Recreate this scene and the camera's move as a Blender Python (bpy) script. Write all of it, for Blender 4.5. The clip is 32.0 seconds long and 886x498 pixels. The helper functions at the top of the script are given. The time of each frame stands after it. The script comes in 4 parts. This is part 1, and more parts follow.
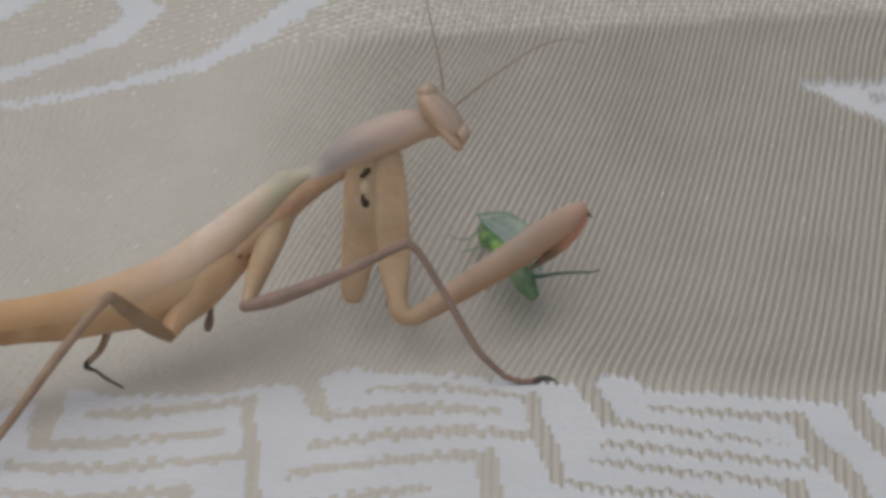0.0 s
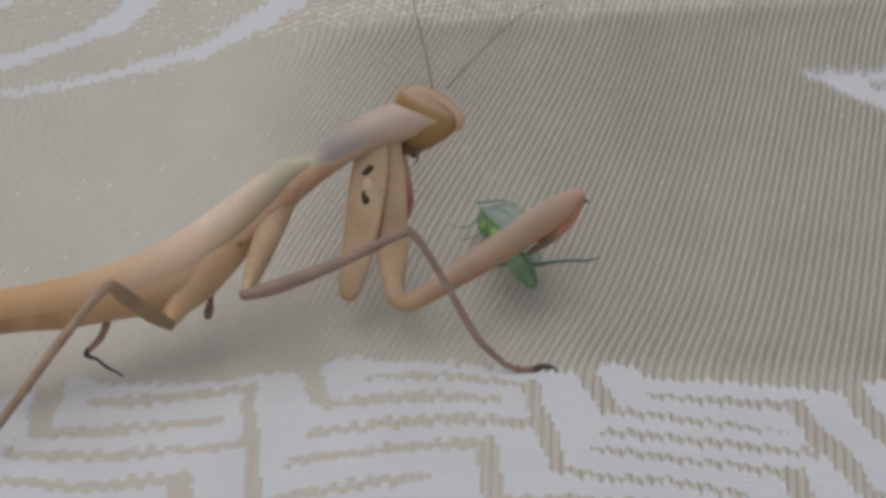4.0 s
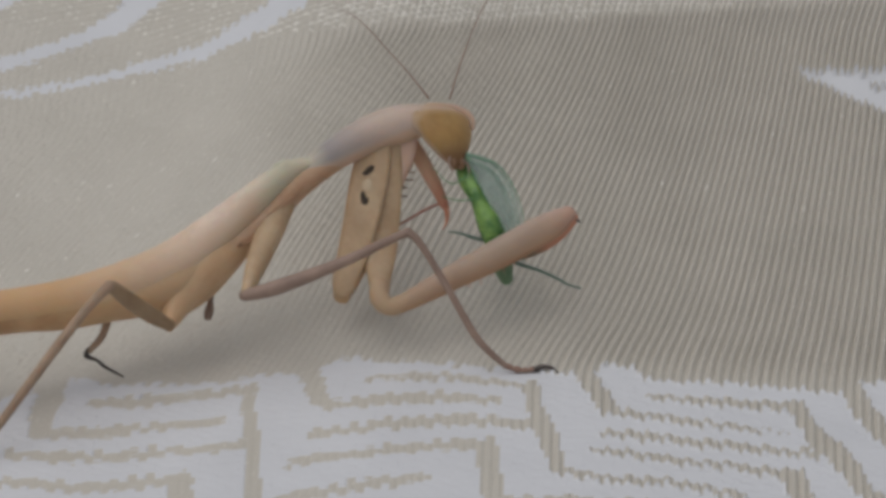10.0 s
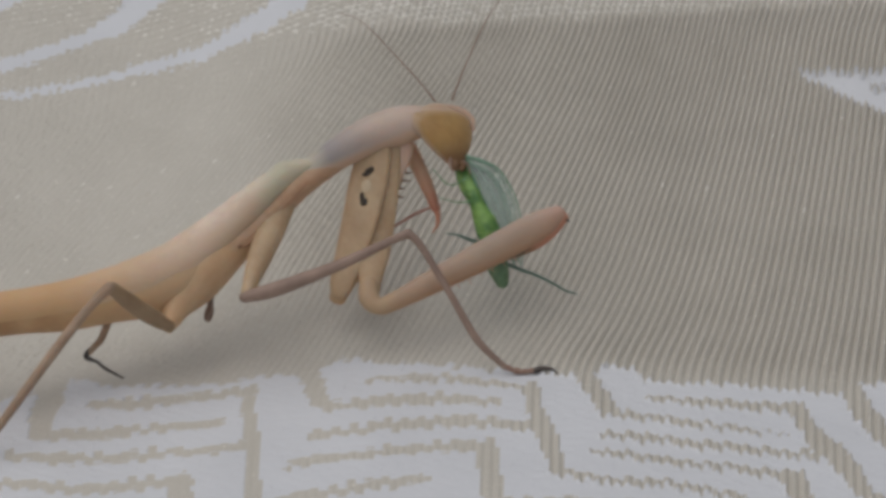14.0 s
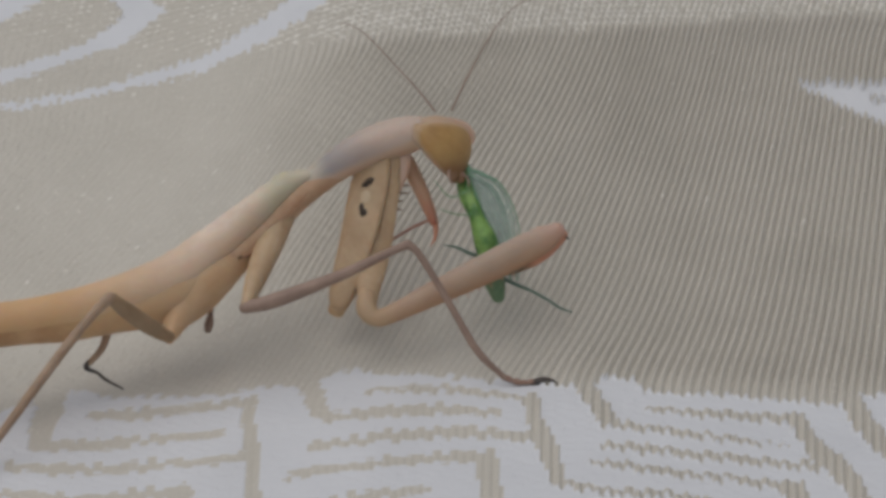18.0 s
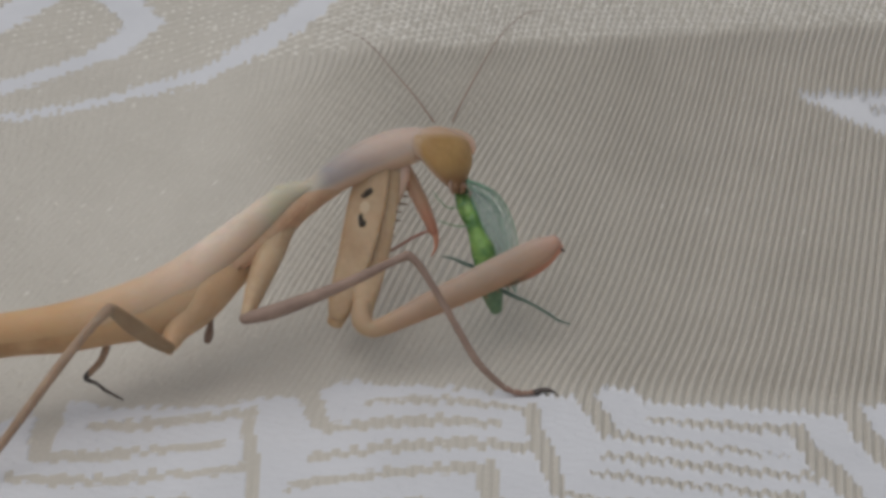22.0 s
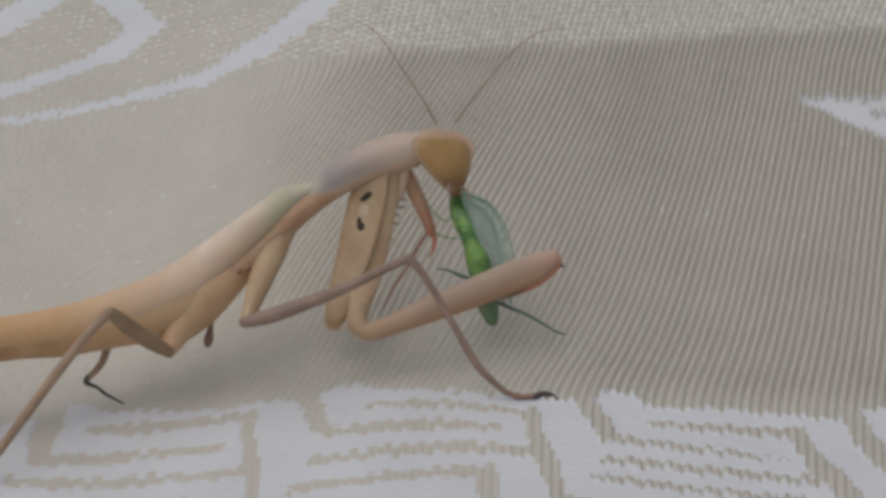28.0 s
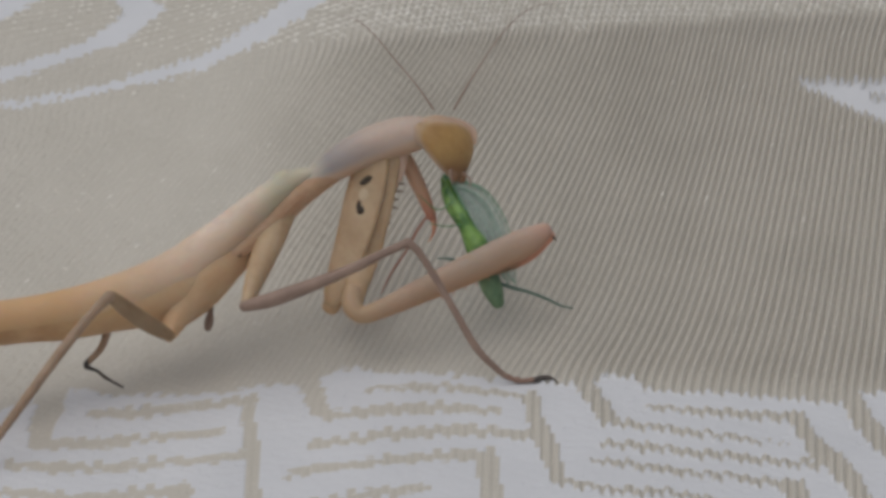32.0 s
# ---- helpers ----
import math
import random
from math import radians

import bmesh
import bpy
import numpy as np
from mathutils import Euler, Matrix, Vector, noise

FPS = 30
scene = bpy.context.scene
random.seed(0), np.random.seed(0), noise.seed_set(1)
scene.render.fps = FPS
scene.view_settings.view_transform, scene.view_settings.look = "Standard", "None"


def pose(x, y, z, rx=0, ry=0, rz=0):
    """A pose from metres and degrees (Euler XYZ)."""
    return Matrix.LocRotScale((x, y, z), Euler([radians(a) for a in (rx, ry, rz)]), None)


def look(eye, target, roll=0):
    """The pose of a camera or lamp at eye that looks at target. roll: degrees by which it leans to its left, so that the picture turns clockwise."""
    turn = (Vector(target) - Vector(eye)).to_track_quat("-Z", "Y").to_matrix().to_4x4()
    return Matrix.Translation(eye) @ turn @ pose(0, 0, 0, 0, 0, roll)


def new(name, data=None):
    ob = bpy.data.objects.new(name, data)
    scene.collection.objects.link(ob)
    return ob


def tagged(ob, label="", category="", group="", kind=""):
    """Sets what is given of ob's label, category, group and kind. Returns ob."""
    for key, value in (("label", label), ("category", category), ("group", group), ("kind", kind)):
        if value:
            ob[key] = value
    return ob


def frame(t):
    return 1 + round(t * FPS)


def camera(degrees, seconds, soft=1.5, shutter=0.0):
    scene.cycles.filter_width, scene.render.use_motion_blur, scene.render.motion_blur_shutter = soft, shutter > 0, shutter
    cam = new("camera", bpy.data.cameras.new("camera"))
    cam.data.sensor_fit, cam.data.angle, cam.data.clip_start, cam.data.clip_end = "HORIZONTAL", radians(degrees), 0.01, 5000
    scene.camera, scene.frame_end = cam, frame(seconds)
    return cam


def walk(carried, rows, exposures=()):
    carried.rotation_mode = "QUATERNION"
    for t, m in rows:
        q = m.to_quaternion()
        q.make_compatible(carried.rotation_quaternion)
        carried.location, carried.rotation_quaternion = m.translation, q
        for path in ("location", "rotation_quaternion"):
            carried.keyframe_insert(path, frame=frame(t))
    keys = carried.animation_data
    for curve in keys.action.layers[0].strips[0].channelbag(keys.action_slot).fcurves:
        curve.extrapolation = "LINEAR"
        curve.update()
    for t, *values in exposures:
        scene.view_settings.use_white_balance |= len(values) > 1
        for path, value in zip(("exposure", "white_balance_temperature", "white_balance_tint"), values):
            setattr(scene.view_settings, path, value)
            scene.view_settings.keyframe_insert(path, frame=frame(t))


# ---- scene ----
cam = camera(25, 32.0, soft=3.9)

# the view from the front, slightly above: millimetres to metres throughout
MM = 0.001
EYE, AIM = (0, -0.1345, 0.0497), (0, 0, 0.006)
VIEW = look(EYE, AIM)

# seconds and the tilt of the hand-held camera in degrees
TILTS = [
    (0.0, 0.365), (0.5, 0.43), (1.0, 0.48), (1.5, 0.24), (2.0, -0.50), (2.5, -0.08), (3.5, 0.05), (4.5, -0.16),
    (5.0, -1.19), (5.5, -0.53), (6.0, -0.29), (6.5, 0.0), (7.0, 0.0), (7.5, -0.44), (8.0, -0.89), (8.5, -0.21),
    (9.0, 0.04), (9.5, 0.15), (10.0, 0.05), (10.5, -0.38), (11.0, -1.31), (11.5, -0.40), (12.0, 0.22), (12.3, 0.20), (12.4, 0.95), (12.5, 0.18),
    (13.0, 0.0), (13.5, 0.22), (14.0, 0.09), (14.5, 0.57), (15.5, 0.55), (16.5, 0.48), (17.0, 0.01), (17.5, 0.29),
    (18.0, 0.40), (18.5, 0.77), (19.0, 0.47), (19.5, 0.45), (20.0, 0.33), (20.5, 0.25), (21.0, 0.88), (21.5, 0.56),
    (22.0, 0.71), (22.5, 0.59), (23.0, 0.31), (23.5, -0.15), (24.0, 0.14), (24.5, 0.52), (25.0, 0.81), (25.5, 0.94),
    (26.5, 0.72), (27.5, 0.49), (28.0, 0.81), (28.5, 0.58), (29.0, 0.08), (29.5, -0.35), (30.0, -0.50), (30.5, 0.02),
    (31.0, 0.16), (31.5, 0.32), (32.0, 0.35),
]
walk(cam, [(t, VIEW @ pose(0, 0, 0, a)) for t, a in TILTS], exposures=[(0.0, 0.0), (32.0, 0.0)])

# ---- daylight: a bright overcast sky with its brightest part high on the front left ----
SUN_UP, SUN_TURN = 69, 230
world = bpy.data.worlds.new("world")
scene.world = world
world.use_nodes = True
sky = world.node_tree.nodes.new("ShaderNodeTexSky")
sky.sky_type, sky.sun_disc = "NISHITA", False
sky.sun_elevation, sky.sun_rotation = radians(SUN_UP), radians(SUN_TURN)
sky.air_density, sky.dust_density, sky.ozone_density = 1.0, 2.5, 0.8
back = world.node_tree.nodes["Background"]
cloud = world.node_tree.nodes.new("ShaderNodeHueSaturation")
cloud.inputs["Saturation"].default_value = 0.36
world.node_tree.links.new(sky.outputs[0], cloud.inputs["Color"])
world.node_tree.links.new(cloud.outputs[0], back.inputs[0])
back.inputs[1].default_value = 0.07
sun = new("sun", bpy.data.lights.new("sun", "SUN"))
sun.data.energy, sun.data.angle, sun.data.color = 1.1, radians(100), (1.0, 0.98, 0.95)
way = Vector((math.sin(radians(SUN_TURN)) * math.cos(radians(SUN_UP)), math.cos(radians(SUN_TURN)) * math.cos(radians(SUN_UP)), math.sin(radians(SUN_UP))))
sun.matrix_world = look(way, (0, 0, 0))


# ---- materials ----
def surface(name, colors, rough=0.5, grain=900, bump=0.15, spots=None, sheen=0.0, under=0.0, coarse=120, spread=0.5):
    """Two tones broken up at two scales, with a fine relief. colors: two RGB tones; spots: a third, sparse tone."""
    m = bpy.data.materials.new(name)
    m.use_nodes = True
    nodes, link = m.node_tree.nodes, m.node_tree.links.new
    b = nodes["Principled BSDF"]
    where = nodes.new("ShaderNodeTexCoord")
    big, small = nodes.new("ShaderNodeTexNoise"), nodes.new("ShaderNodeTexNoise")
    big.inputs["Scale"].default_value, small.inputs["Scale"].default_value = coarse, grain
    big.inputs["Detail"].default_value, small.inputs["Detail"].default_value = 3, 4
    link(where.outputs["Object"], big.inputs["Vector"])
    link(where.outputs["Object"], small.inputs["Vector"])
    add = nodes.new("ShaderNodeMath")
    add.operation = "MULTIPLY_ADD"
    add.inputs[1].default_value = 0.35
    link(small.outputs[0], add.inputs[0])
    link(big.outputs[0], add.inputs[2])
    ramp = nodes.new("ShaderNodeValToRGB")
    ramp.color_ramp.elements[0].position, ramp.color_ramp.elements[1].position = 0.68 - spread / 2, 0.68 + spread / 2
    ramp.color_ramp.elements[0].color, ramp.color_ramp.elements[1].color = (*colors[0], 1), (*colors[1], 1)
    link(add.outputs[0], ramp.inputs[0])
    color = ramp.outputs[0]
    if spots:
        mix, pick = nodes.new("ShaderNodeMixRGB"), nodes.new("ShaderNodeValToRGB")
        pick.color_ramp.elements[0].position, pick.color_ramp.elements[1].position = 0.64, 0.72
        link(small.outputs[0], pick.inputs[0])
        link(pick.outputs[0], mix.inputs[0])
        link(color, mix.inputs[1])
        mix.inputs[2].default_value = (*spots, 1)
        color = mix.outputs[0]
    link(color, b.inputs["Base Color"])
    b.inputs["Roughness"].default_value = rough
    b.inputs["Sheen Weight"].default_value = sheen
    if under:
        b.inputs["Subsurface Weight"].default_value = under
        b.inputs["Subsurface Scale"].default_value = 0.0009
        b.inputs["Subsurface Radius"].default_value = (1.0, 0.6, 0.35)
    relief = nodes.new("ShaderNodeBump")
    relief.inputs["Strength"].default_value, relief.inputs["Distance"].default_value = bump, 0.0001
    link(small.outputs[0], relief.inputs["Height"])
    link(relief.outputs[0], b.inputs["Normal"])
    return m


def along(m, axis, stops, angle=0.0):
    """Tint a surface along one of the thing's own axes: stops of (millimetres, RGB, share)."""
    nodes, link = m.node_tree.nodes, m.node_tree.links.new
    b = nodes["Principled BSDF"]
    old = b.inputs["Base Color"].links[0].from_socket
    where, turn, split = nodes.new("ShaderNodeTexCoord"), nodes.new("ShaderNodeMapping"), nodes.new("ShaderNodeSeparateXYZ")
    turn.inputs["Rotation"].default_value = (0, radians(angle), 0)
    link(where.outputs["Object"], turn.inputs[0])
    link(turn.outputs[0], split.inputs[0])
    fit = nodes.new("ShaderNodeMapRange")
    lo, hi = stops[0][0], stops[-1][0]
    fit.inputs[1].default_value, fit.inputs[2].default_value = lo * MM, hi * MM
    link(split.outputs["XYZ".index(axis)], fit.inputs[0])
    tone, share = nodes.new("ShaderNodeValToRGB"), nodes.new("ShaderNodeValToRGB")
    for ramp, value in ((tone, lambda s: (*s[1], 1)), (share, lambda s: (s[2], s[2], s[2], 1))):
        e = ramp.color_ramp.elements
        while len(e) < len(stops):
            e.new(0.5)
        for k, s in zip(e, stops):
            k.position, k.color = (s[0] - lo) / (hi - lo), value(s)
        link(fit.outputs[0], ramp.inputs[0])
    mix = nodes.new("ShaderNodeMixRGB")
    link(share.outputs[0], mix.inputs[0])
    link(old, mix.inputs[1])
    link(tone.outputs[0], mix.inputs[2])
    link(mix.outputs[0], b.inputs["Base Color"])
    return m


BEIGE = surface("beige_cotton", ((0.43, 0.40, 0.345), (0.54, 0.505, 0.445)), 0.62, 5200, 0.5, spots=(0.80, 0.76, 0.68), sheen=0.15, coarse=160, spread=1.3)
# shiny thread, paler than the beige so that its colour carries the glints
FLOAT = surface("shiny_thread_with_glint", ((0.62, 0.59, 0.53), (0.76, 0.73, 0.67)), 0.34, 5200, 0.4, sheen=0.2, coarse=400)
WHITE = surface("white_cotton", ((0.58, 0.585, 0.61), (0.64, 0.645, 0.67)), 0.7, 5200, 0.4, sheen=0.2, coarse=160)


# ---- the cloth: threads run along v, picks along u; millimetres ----
def smooth(a, lo, hi):
    s = np.clip((a - lo) / (hi - lo), 0, 1)
    return s * s * (3 - 2 * s)


def lean(x, y):
    """How far a thread leans to +x for each millimetre of y."""
    front = 0.02 + 0.0062 * x
    slope = np.interp(x, [-45, -10, -4, 2.6, 8, 14.5, 22, 30, 45], [0.45, 0.62, 0.58, 0.46, 0.41, 0.35, 0.30, 0.27, 0.24])
    ease = 0.45 * (1 - smooth(x, -6, 6))
    w, c = smooth(y, -11, -4), smooth(y, 27, 33)
    bend = front * (1 - w) * smooth(y, -60, -30) + w * (slope * (1 - ease * (1 - smooth(y, 2, 16))) * (1 - c) + (0.13 + 0.005 * x) * c)
    return bend * (1 - smooth(np.abs(x), 48, 90)) * (1 - smooth(y, 75, 95))


def rise_profile(knots, slopes):
    ys = np.arange(-100, 400, 0.25)
    return ys, np.cumsum(np.interp(ys, knots, slopes)) * 0.25


HILL = rise_profile([-9, 6, 22, 27, 33, 80, 130], [0, 0.47, 0.47, 0.59, 0.22, 0.22, 0])
BANK = rise_profile([0, 12, 34, 42, 80, 130], [0, 0.42, 0.42, 0.3, 0.3, 0])


def height(x, y):
    base = -0.085 * (np.sqrt((x - 8) ** 2 + 64) - 8) + 0.02 * (x - 8)
    base = base * (1 - smooth(np.abs(x), 45, 120))
    front = -0.07 * (np.sqrt((y + 8) ** 2 + 16) - (y + 8)) * smooth(y, -140, -70)
    left = smooth(-x, 2, 30)
    up = np.interp(y - 0.06 * np.clip(x, -50, 50), *HILL) * (1 - left) + np.interp(y, *BANK) * left
    wave = 0.2 * np.sin(x * 0.11 + 0.6) * np.sin(y * 0.13 + x * 0.03) * smooth(y, 4, 14)
    return base + front + up + wave


def thread_paths(u, v):
    """Where thread u lies at each v: followed both ways from v = 0."""
    x = np.zeros((len(v), len(u)))
    zero = int(np.argmin(np.abs(v)))
    x[zero] = u
    for i in range(zero + 1, len(v)):
        x[i] = x[i - 1] + lean(x[i - 1], v[i - 1]) * (v[i] - v[i - 1])
    for i in range(zero - 1, -1, -1):
        x[i] = x[i + 1] + lean(x[i + 1], v[i + 1]) * (v[i] - v[i + 1])
    return x


KEYS_WEST = [
    (-27.02, -2.71, -25.47, -6.73, 1.03, 1.05), (-25.47, -6.73, -25.35, -10.49, 1.05, 0.91), (-25.35, -10.73, -20.16, -11.38, 0.64, 0.7), (-20.16, -11.38, -16.18, -11.34, 0.7, 0.63),
    (-16.18, -11.34, -12.81, -11.33, 0.63, 0.47), (-22.2, -6.75, -18.62, -7.43, 0.68, 0.73), (-18.62, -7.43, -15.44, -7.33, 0.73, 0.63), (-15.44, -7.33, -11.07, -7.3, 0.63, 0.61),
    (-11.1, -6.91, -10.32, -14.29, 0.5, 0.56), (-10.32, -14.29, -10.02, -22.16, 0.56, 0.59), (-27.25, -13.2, -24.03, -14.05, 0.52, 0.58), (-24.03, -14.05, -20.03, -14.66, 0.58, 0.58),
    (-20.03, -14.66, -16.07, -14.69, 0.58, 0.51), (-16.07, -14.69, -10.93, -14.84, 0.51, 0.51),
]
KEYS_CORNER = [
    (-27.9, -16.31, -22.65, -18.19, 0.55, 0.54), (-22.65, -18.19, -19.49, -18.29, 0.54, 0.62), (-19.49, -18.29, -14.76, -18.37, 0.62, 0.61), (-15.24, -18.23, -14.74, -26.05, 0.88, 0.95),
    (-29.26, -20.8, -21.73, -21.44, 0.46, 0.46), (-10.05, -22.16, -7.99, -21.7, 0.52, 0.52), (-7.99, -21.7, -4.25, -21.17, 0.52, 0.59), (-4.25, -21.17, 2.22, -20.37, 0.59, 0.46),
]
KEYS_MIDDLE = [
    (-8, -3.76, -5.69, -10.3, 0.67, 0.77), (-5.11, -10.65, -2.52, -10.38, 0.64, 0.72), (-2.52, -10.38, 1.77, -10.4, 0.72, 0.72), (1.77, -10.4, 6.87, -11.78, 0.72, 0.53),
    (-6.22, -14.27, -2.42, -13.87, 0.58, 0.66), (-2.42, -13.87, 1.85, -13.59, 0.66, 0.66), (1.85, -13.59, 5.96, -14.18, 0.66, 0.65), (5.96, -14.18, 10.08, -15.36, 0.65, 0.63),
    (-7.63, -17.6, -2.75, -17.06, 0.48, 0.56), (-2.75, -17.06, 2.34, -16.77, 0.56, 0.56), (2.34, -16.77, 6.21, -17.36, 0.56, 0.61), (6.33, -17.24, 6.97, -23.62, 0.81, 0.81),
    (-2.7, -7.17, 2.72, -7.64, 0.41, 0.49), (2.72, -7.64, 8.48, -9.84, 0.49, 0.4), (9.13, -9.82, 9.44, -13.45, 0.58, 0.63), (9.44, -13.45, 10.27, -16.5, 0.63, 0.73),
]
KEYS_EAST = [
    (12.66, -9.08, 14.13, -13.59, 0.8, 0.7), (14.28, -13.81, 18.63, -14.7, 0.44, 0.43), (18.63, -14.7, 22.31, -15.27, 0.43, 0.43), (22.31, -15.27, 25.57, -15.62, 0.43, 0.21),
    (16.78, -11.76, 21.18, -12.12, 0.38, 0.61), (21.18, -12.12, 26, -12.18, 0.61, 0.69), (26.09, -11.94, 27.51, -16.07, 0.71, 0.74),
    (10.27, -16.5, 10.97, -20.57, 0.73, 0.53),
]
KEYS_STEPS = [
    (27.89, -16.6, 29.08, -18.29, 1.11, 1), (29.08, -18.29, 30.78, -22.32, 1, 0.75), (30.78, -22.32, 32.03, -23.92, 0.75, 0.91), (13.88, -16.32, 18.67, -17.25, 0.42, 0.48),
    (18.67, -17.25, 23.42, -17.71, 0.48, 0.48), (23.42, -17.71, 27.51, -18.17, 0.48, 0.55), (13.26, -18.38, 17.94, -19.6, 0.33, 0.4), (17.94, -19.6, 22.32, -20.1, 0.4, 0.4),
    (22.32, -20.1, 25.73, -20.75, 0.4, 0.53), (25.88, -20.6, 27.18, -25.46, 0.91, 0.96), (27.18, -25.46, 27.81, -28.11, 0.96, 0.85), (29.73, -8.76, 30.9, -12.95, 0.9, 0.97),
    (30.9, -12.95, 32.61, -16.13, 0.97, 1), (11.01, -20.9, 14.72, -21.93, 0.45, 0.45), (14.72, -21.93, 18.69, -22.3, 0.45, 0.45), (18.69, -22.3, 22.44, -23.4, 0.45, 0.5),
]
DASH = [
    (28.26, 26.53, 30, 26.34, 0.19, 0.32),
]
BAND_LOW = [
    (-52.16, 36.19, -47.73, 36.55, 0.62, 0.61), (-47.73, 36.55, -43.48, 36.94, 0.61, 0.7), (-43.48, 36.94, -39.71, 37.63, 0.7, 1.03), (-39.71, 37.63, -35.47, 37.83, 1.03, 1.34),
    (-35.47, 37.83, -33.43, 38.63, 1.34, 1.65), (-33.43, 38.63, -31.42, 39.7, 1.65, 2.1), (-31.42, 39.7, -29.53, 41.76, 2.1, 2.33), (-29.53, 41.76, -27.94, 44.68, 2.33, 2.1),
    (-27.94, 44.68, -26.5, 49.01, 2.1, 1.63),
]
BAND_HIGH = [
    (-52.66, 40.76, -48.8, 42.27, 1.45, 1.38), (-48.8, 42.27, -44.67, 44.35, 1.38, 1.4), (-44.67, 44.35, -42.34, 46.47, 1.4, 1.6), (-42.34, 46.47, -40.73, 49.59, 1.6, 1.75),
    (-40.62, 49.76, -42.95, 55.1, 1.37, 1.48), (-42.95, 55.1, -45.58, 61.11, 1.48, 1.55),
]
BAND_CORNER = [
    (-53.86, 52.64, -51.42, 55.23, 2.61, 2.21), (-51.42, 55.23, -48.42, 58.91, 2.21, 1.8), (-48.42, 58.91, -46.73, 62, 1.8, 1.81),
]
BORDER_TOP = [-31.8, -29.7, -28.3, -27.7, -26.4, -26.1, -23.7, -22.4, -17.4, -13.1, -11.3, -8.5, -7.8, -6.4, -6.4, -5.9, -4.3, -3.5, 0.8, 5.4, 9.4, 11.2, 12.4, 13.0, 13.3, 13.6, 15.5, 16.4, 18.6, 22.2, 26.0, 27.9, 29.6, 29.9, 32.3], [-5.4, -4.7, -2.4, -4.6, -2.7, -2.2, -2.9, -3.9, -5.2, -5.8, -5.3, -5.4, -6.1, -4.3, -5.4, -4.1, -4.3, -4.9, -5.5, -6.9, -7.9, -8.5, -9.1, -8.5, -7.2, -6.9, -7.8, -9.3, -9.5, -9.4, -9.7, -10.0, -10.0, -8.2, -7.9]
BORDER_END = [-29.4, -14.4, -13.7, -9.8, -5.7, -4.2, -0.0, 1.9, 3.2, 6.0, 6.3, 8.0, 11.5, 13.7, 15.1, 18.7, 22.3, 23.4, 26.7, 29.6], [-30.4, -25.8, -24.6, -24.3, -23.8, -23.4, -23.0, -22.8, -24.4, -24.8, -23.2, -23.3, -23.7, -24.0, -24.2, -24.7, -25.3, -26.4, -27.5, -28.8]
WEDGE = (21.2, 27.4), (29.5, 28.1), (29.9, 23.4)


def near_strokes(u, v, strokes):
    """Which points lie on one of the strokes, each from (u, v) to (u, v) with the half widths of its ends."""
    hit = np.zeros(u.shape, bool)
    for a, b, c, d, half, end in strokes:
        pu, pv, su, sv = u - a, v - b, c - a, d - b
        k = np.clip((pu * su + pv * sv) / (su * su + sv * sv), 0, 1)
        hit |= np.hypot(pu - k * su, pv - k * sv) < 0.9 * (half + k * (end - half))
    return hit


def white_weave(u, v):
    """The woven motif, by piece: 0 plain cloth, 1 key border, 2 and 3 curved bands, 4 corner patch, 5 wedge."""
    piece = np.zeros(u.shape, np.int32)
    border = (v < np.interp(u, *BORDER_TOP)) & (v > np.interp(u, *BORDER_END))
    piece[border & ~near_strokes(u, v, KEYS_WEST + KEYS_CORNER + KEYS_MIDDLE + KEYS_EAST + KEYS_STEPS)] = 1
    (ax, ay), (bx, by), (cx, cy) = WEDGE
    inside = ((bx - ax) * (v - ay) - (by - ay) * (u - ax) < 0) & ((cx - ax) * (v - ay) - (cy - ay) * (u - ax) > 0)
    piece[inside & (u < 60) & ~near_strokes(u, v, DASH)] = 5
    for k, strokes in ((2, BAND_LOW), (3, BAND_HIGH), (4, BAND_CORNER)):
        piece[near_strokes(u, v, strokes)] = k
    return piece


def sheet(name, co, quads, material):
    """One mesh of those quads, with only the points that they use."""
    used, index = np.unique(quads, return_inverse=True)
    mesh = bpy.data.meshes.new(name)
    mesh.vertices.add(len(used))
    mesh.vertices.foreach_set("co", co[used].ravel())
    mesh.loops.add(quads.size)
    mesh.loops.foreach_set("vertex_index", index.ravel().astype(np.int32))
    mesh.polygons.add(len(quads))
    mesh.polygons.foreach_set("loop_start", np.arange(0, quads.size, 4, dtype=np.int32))
    mesh.polygons.foreach_set("use_smooth", np.ones(len(quads), bool))
    mesh.materials.append(material)
    mesh.update(calc_edges=True)
    return new(name, mesh)


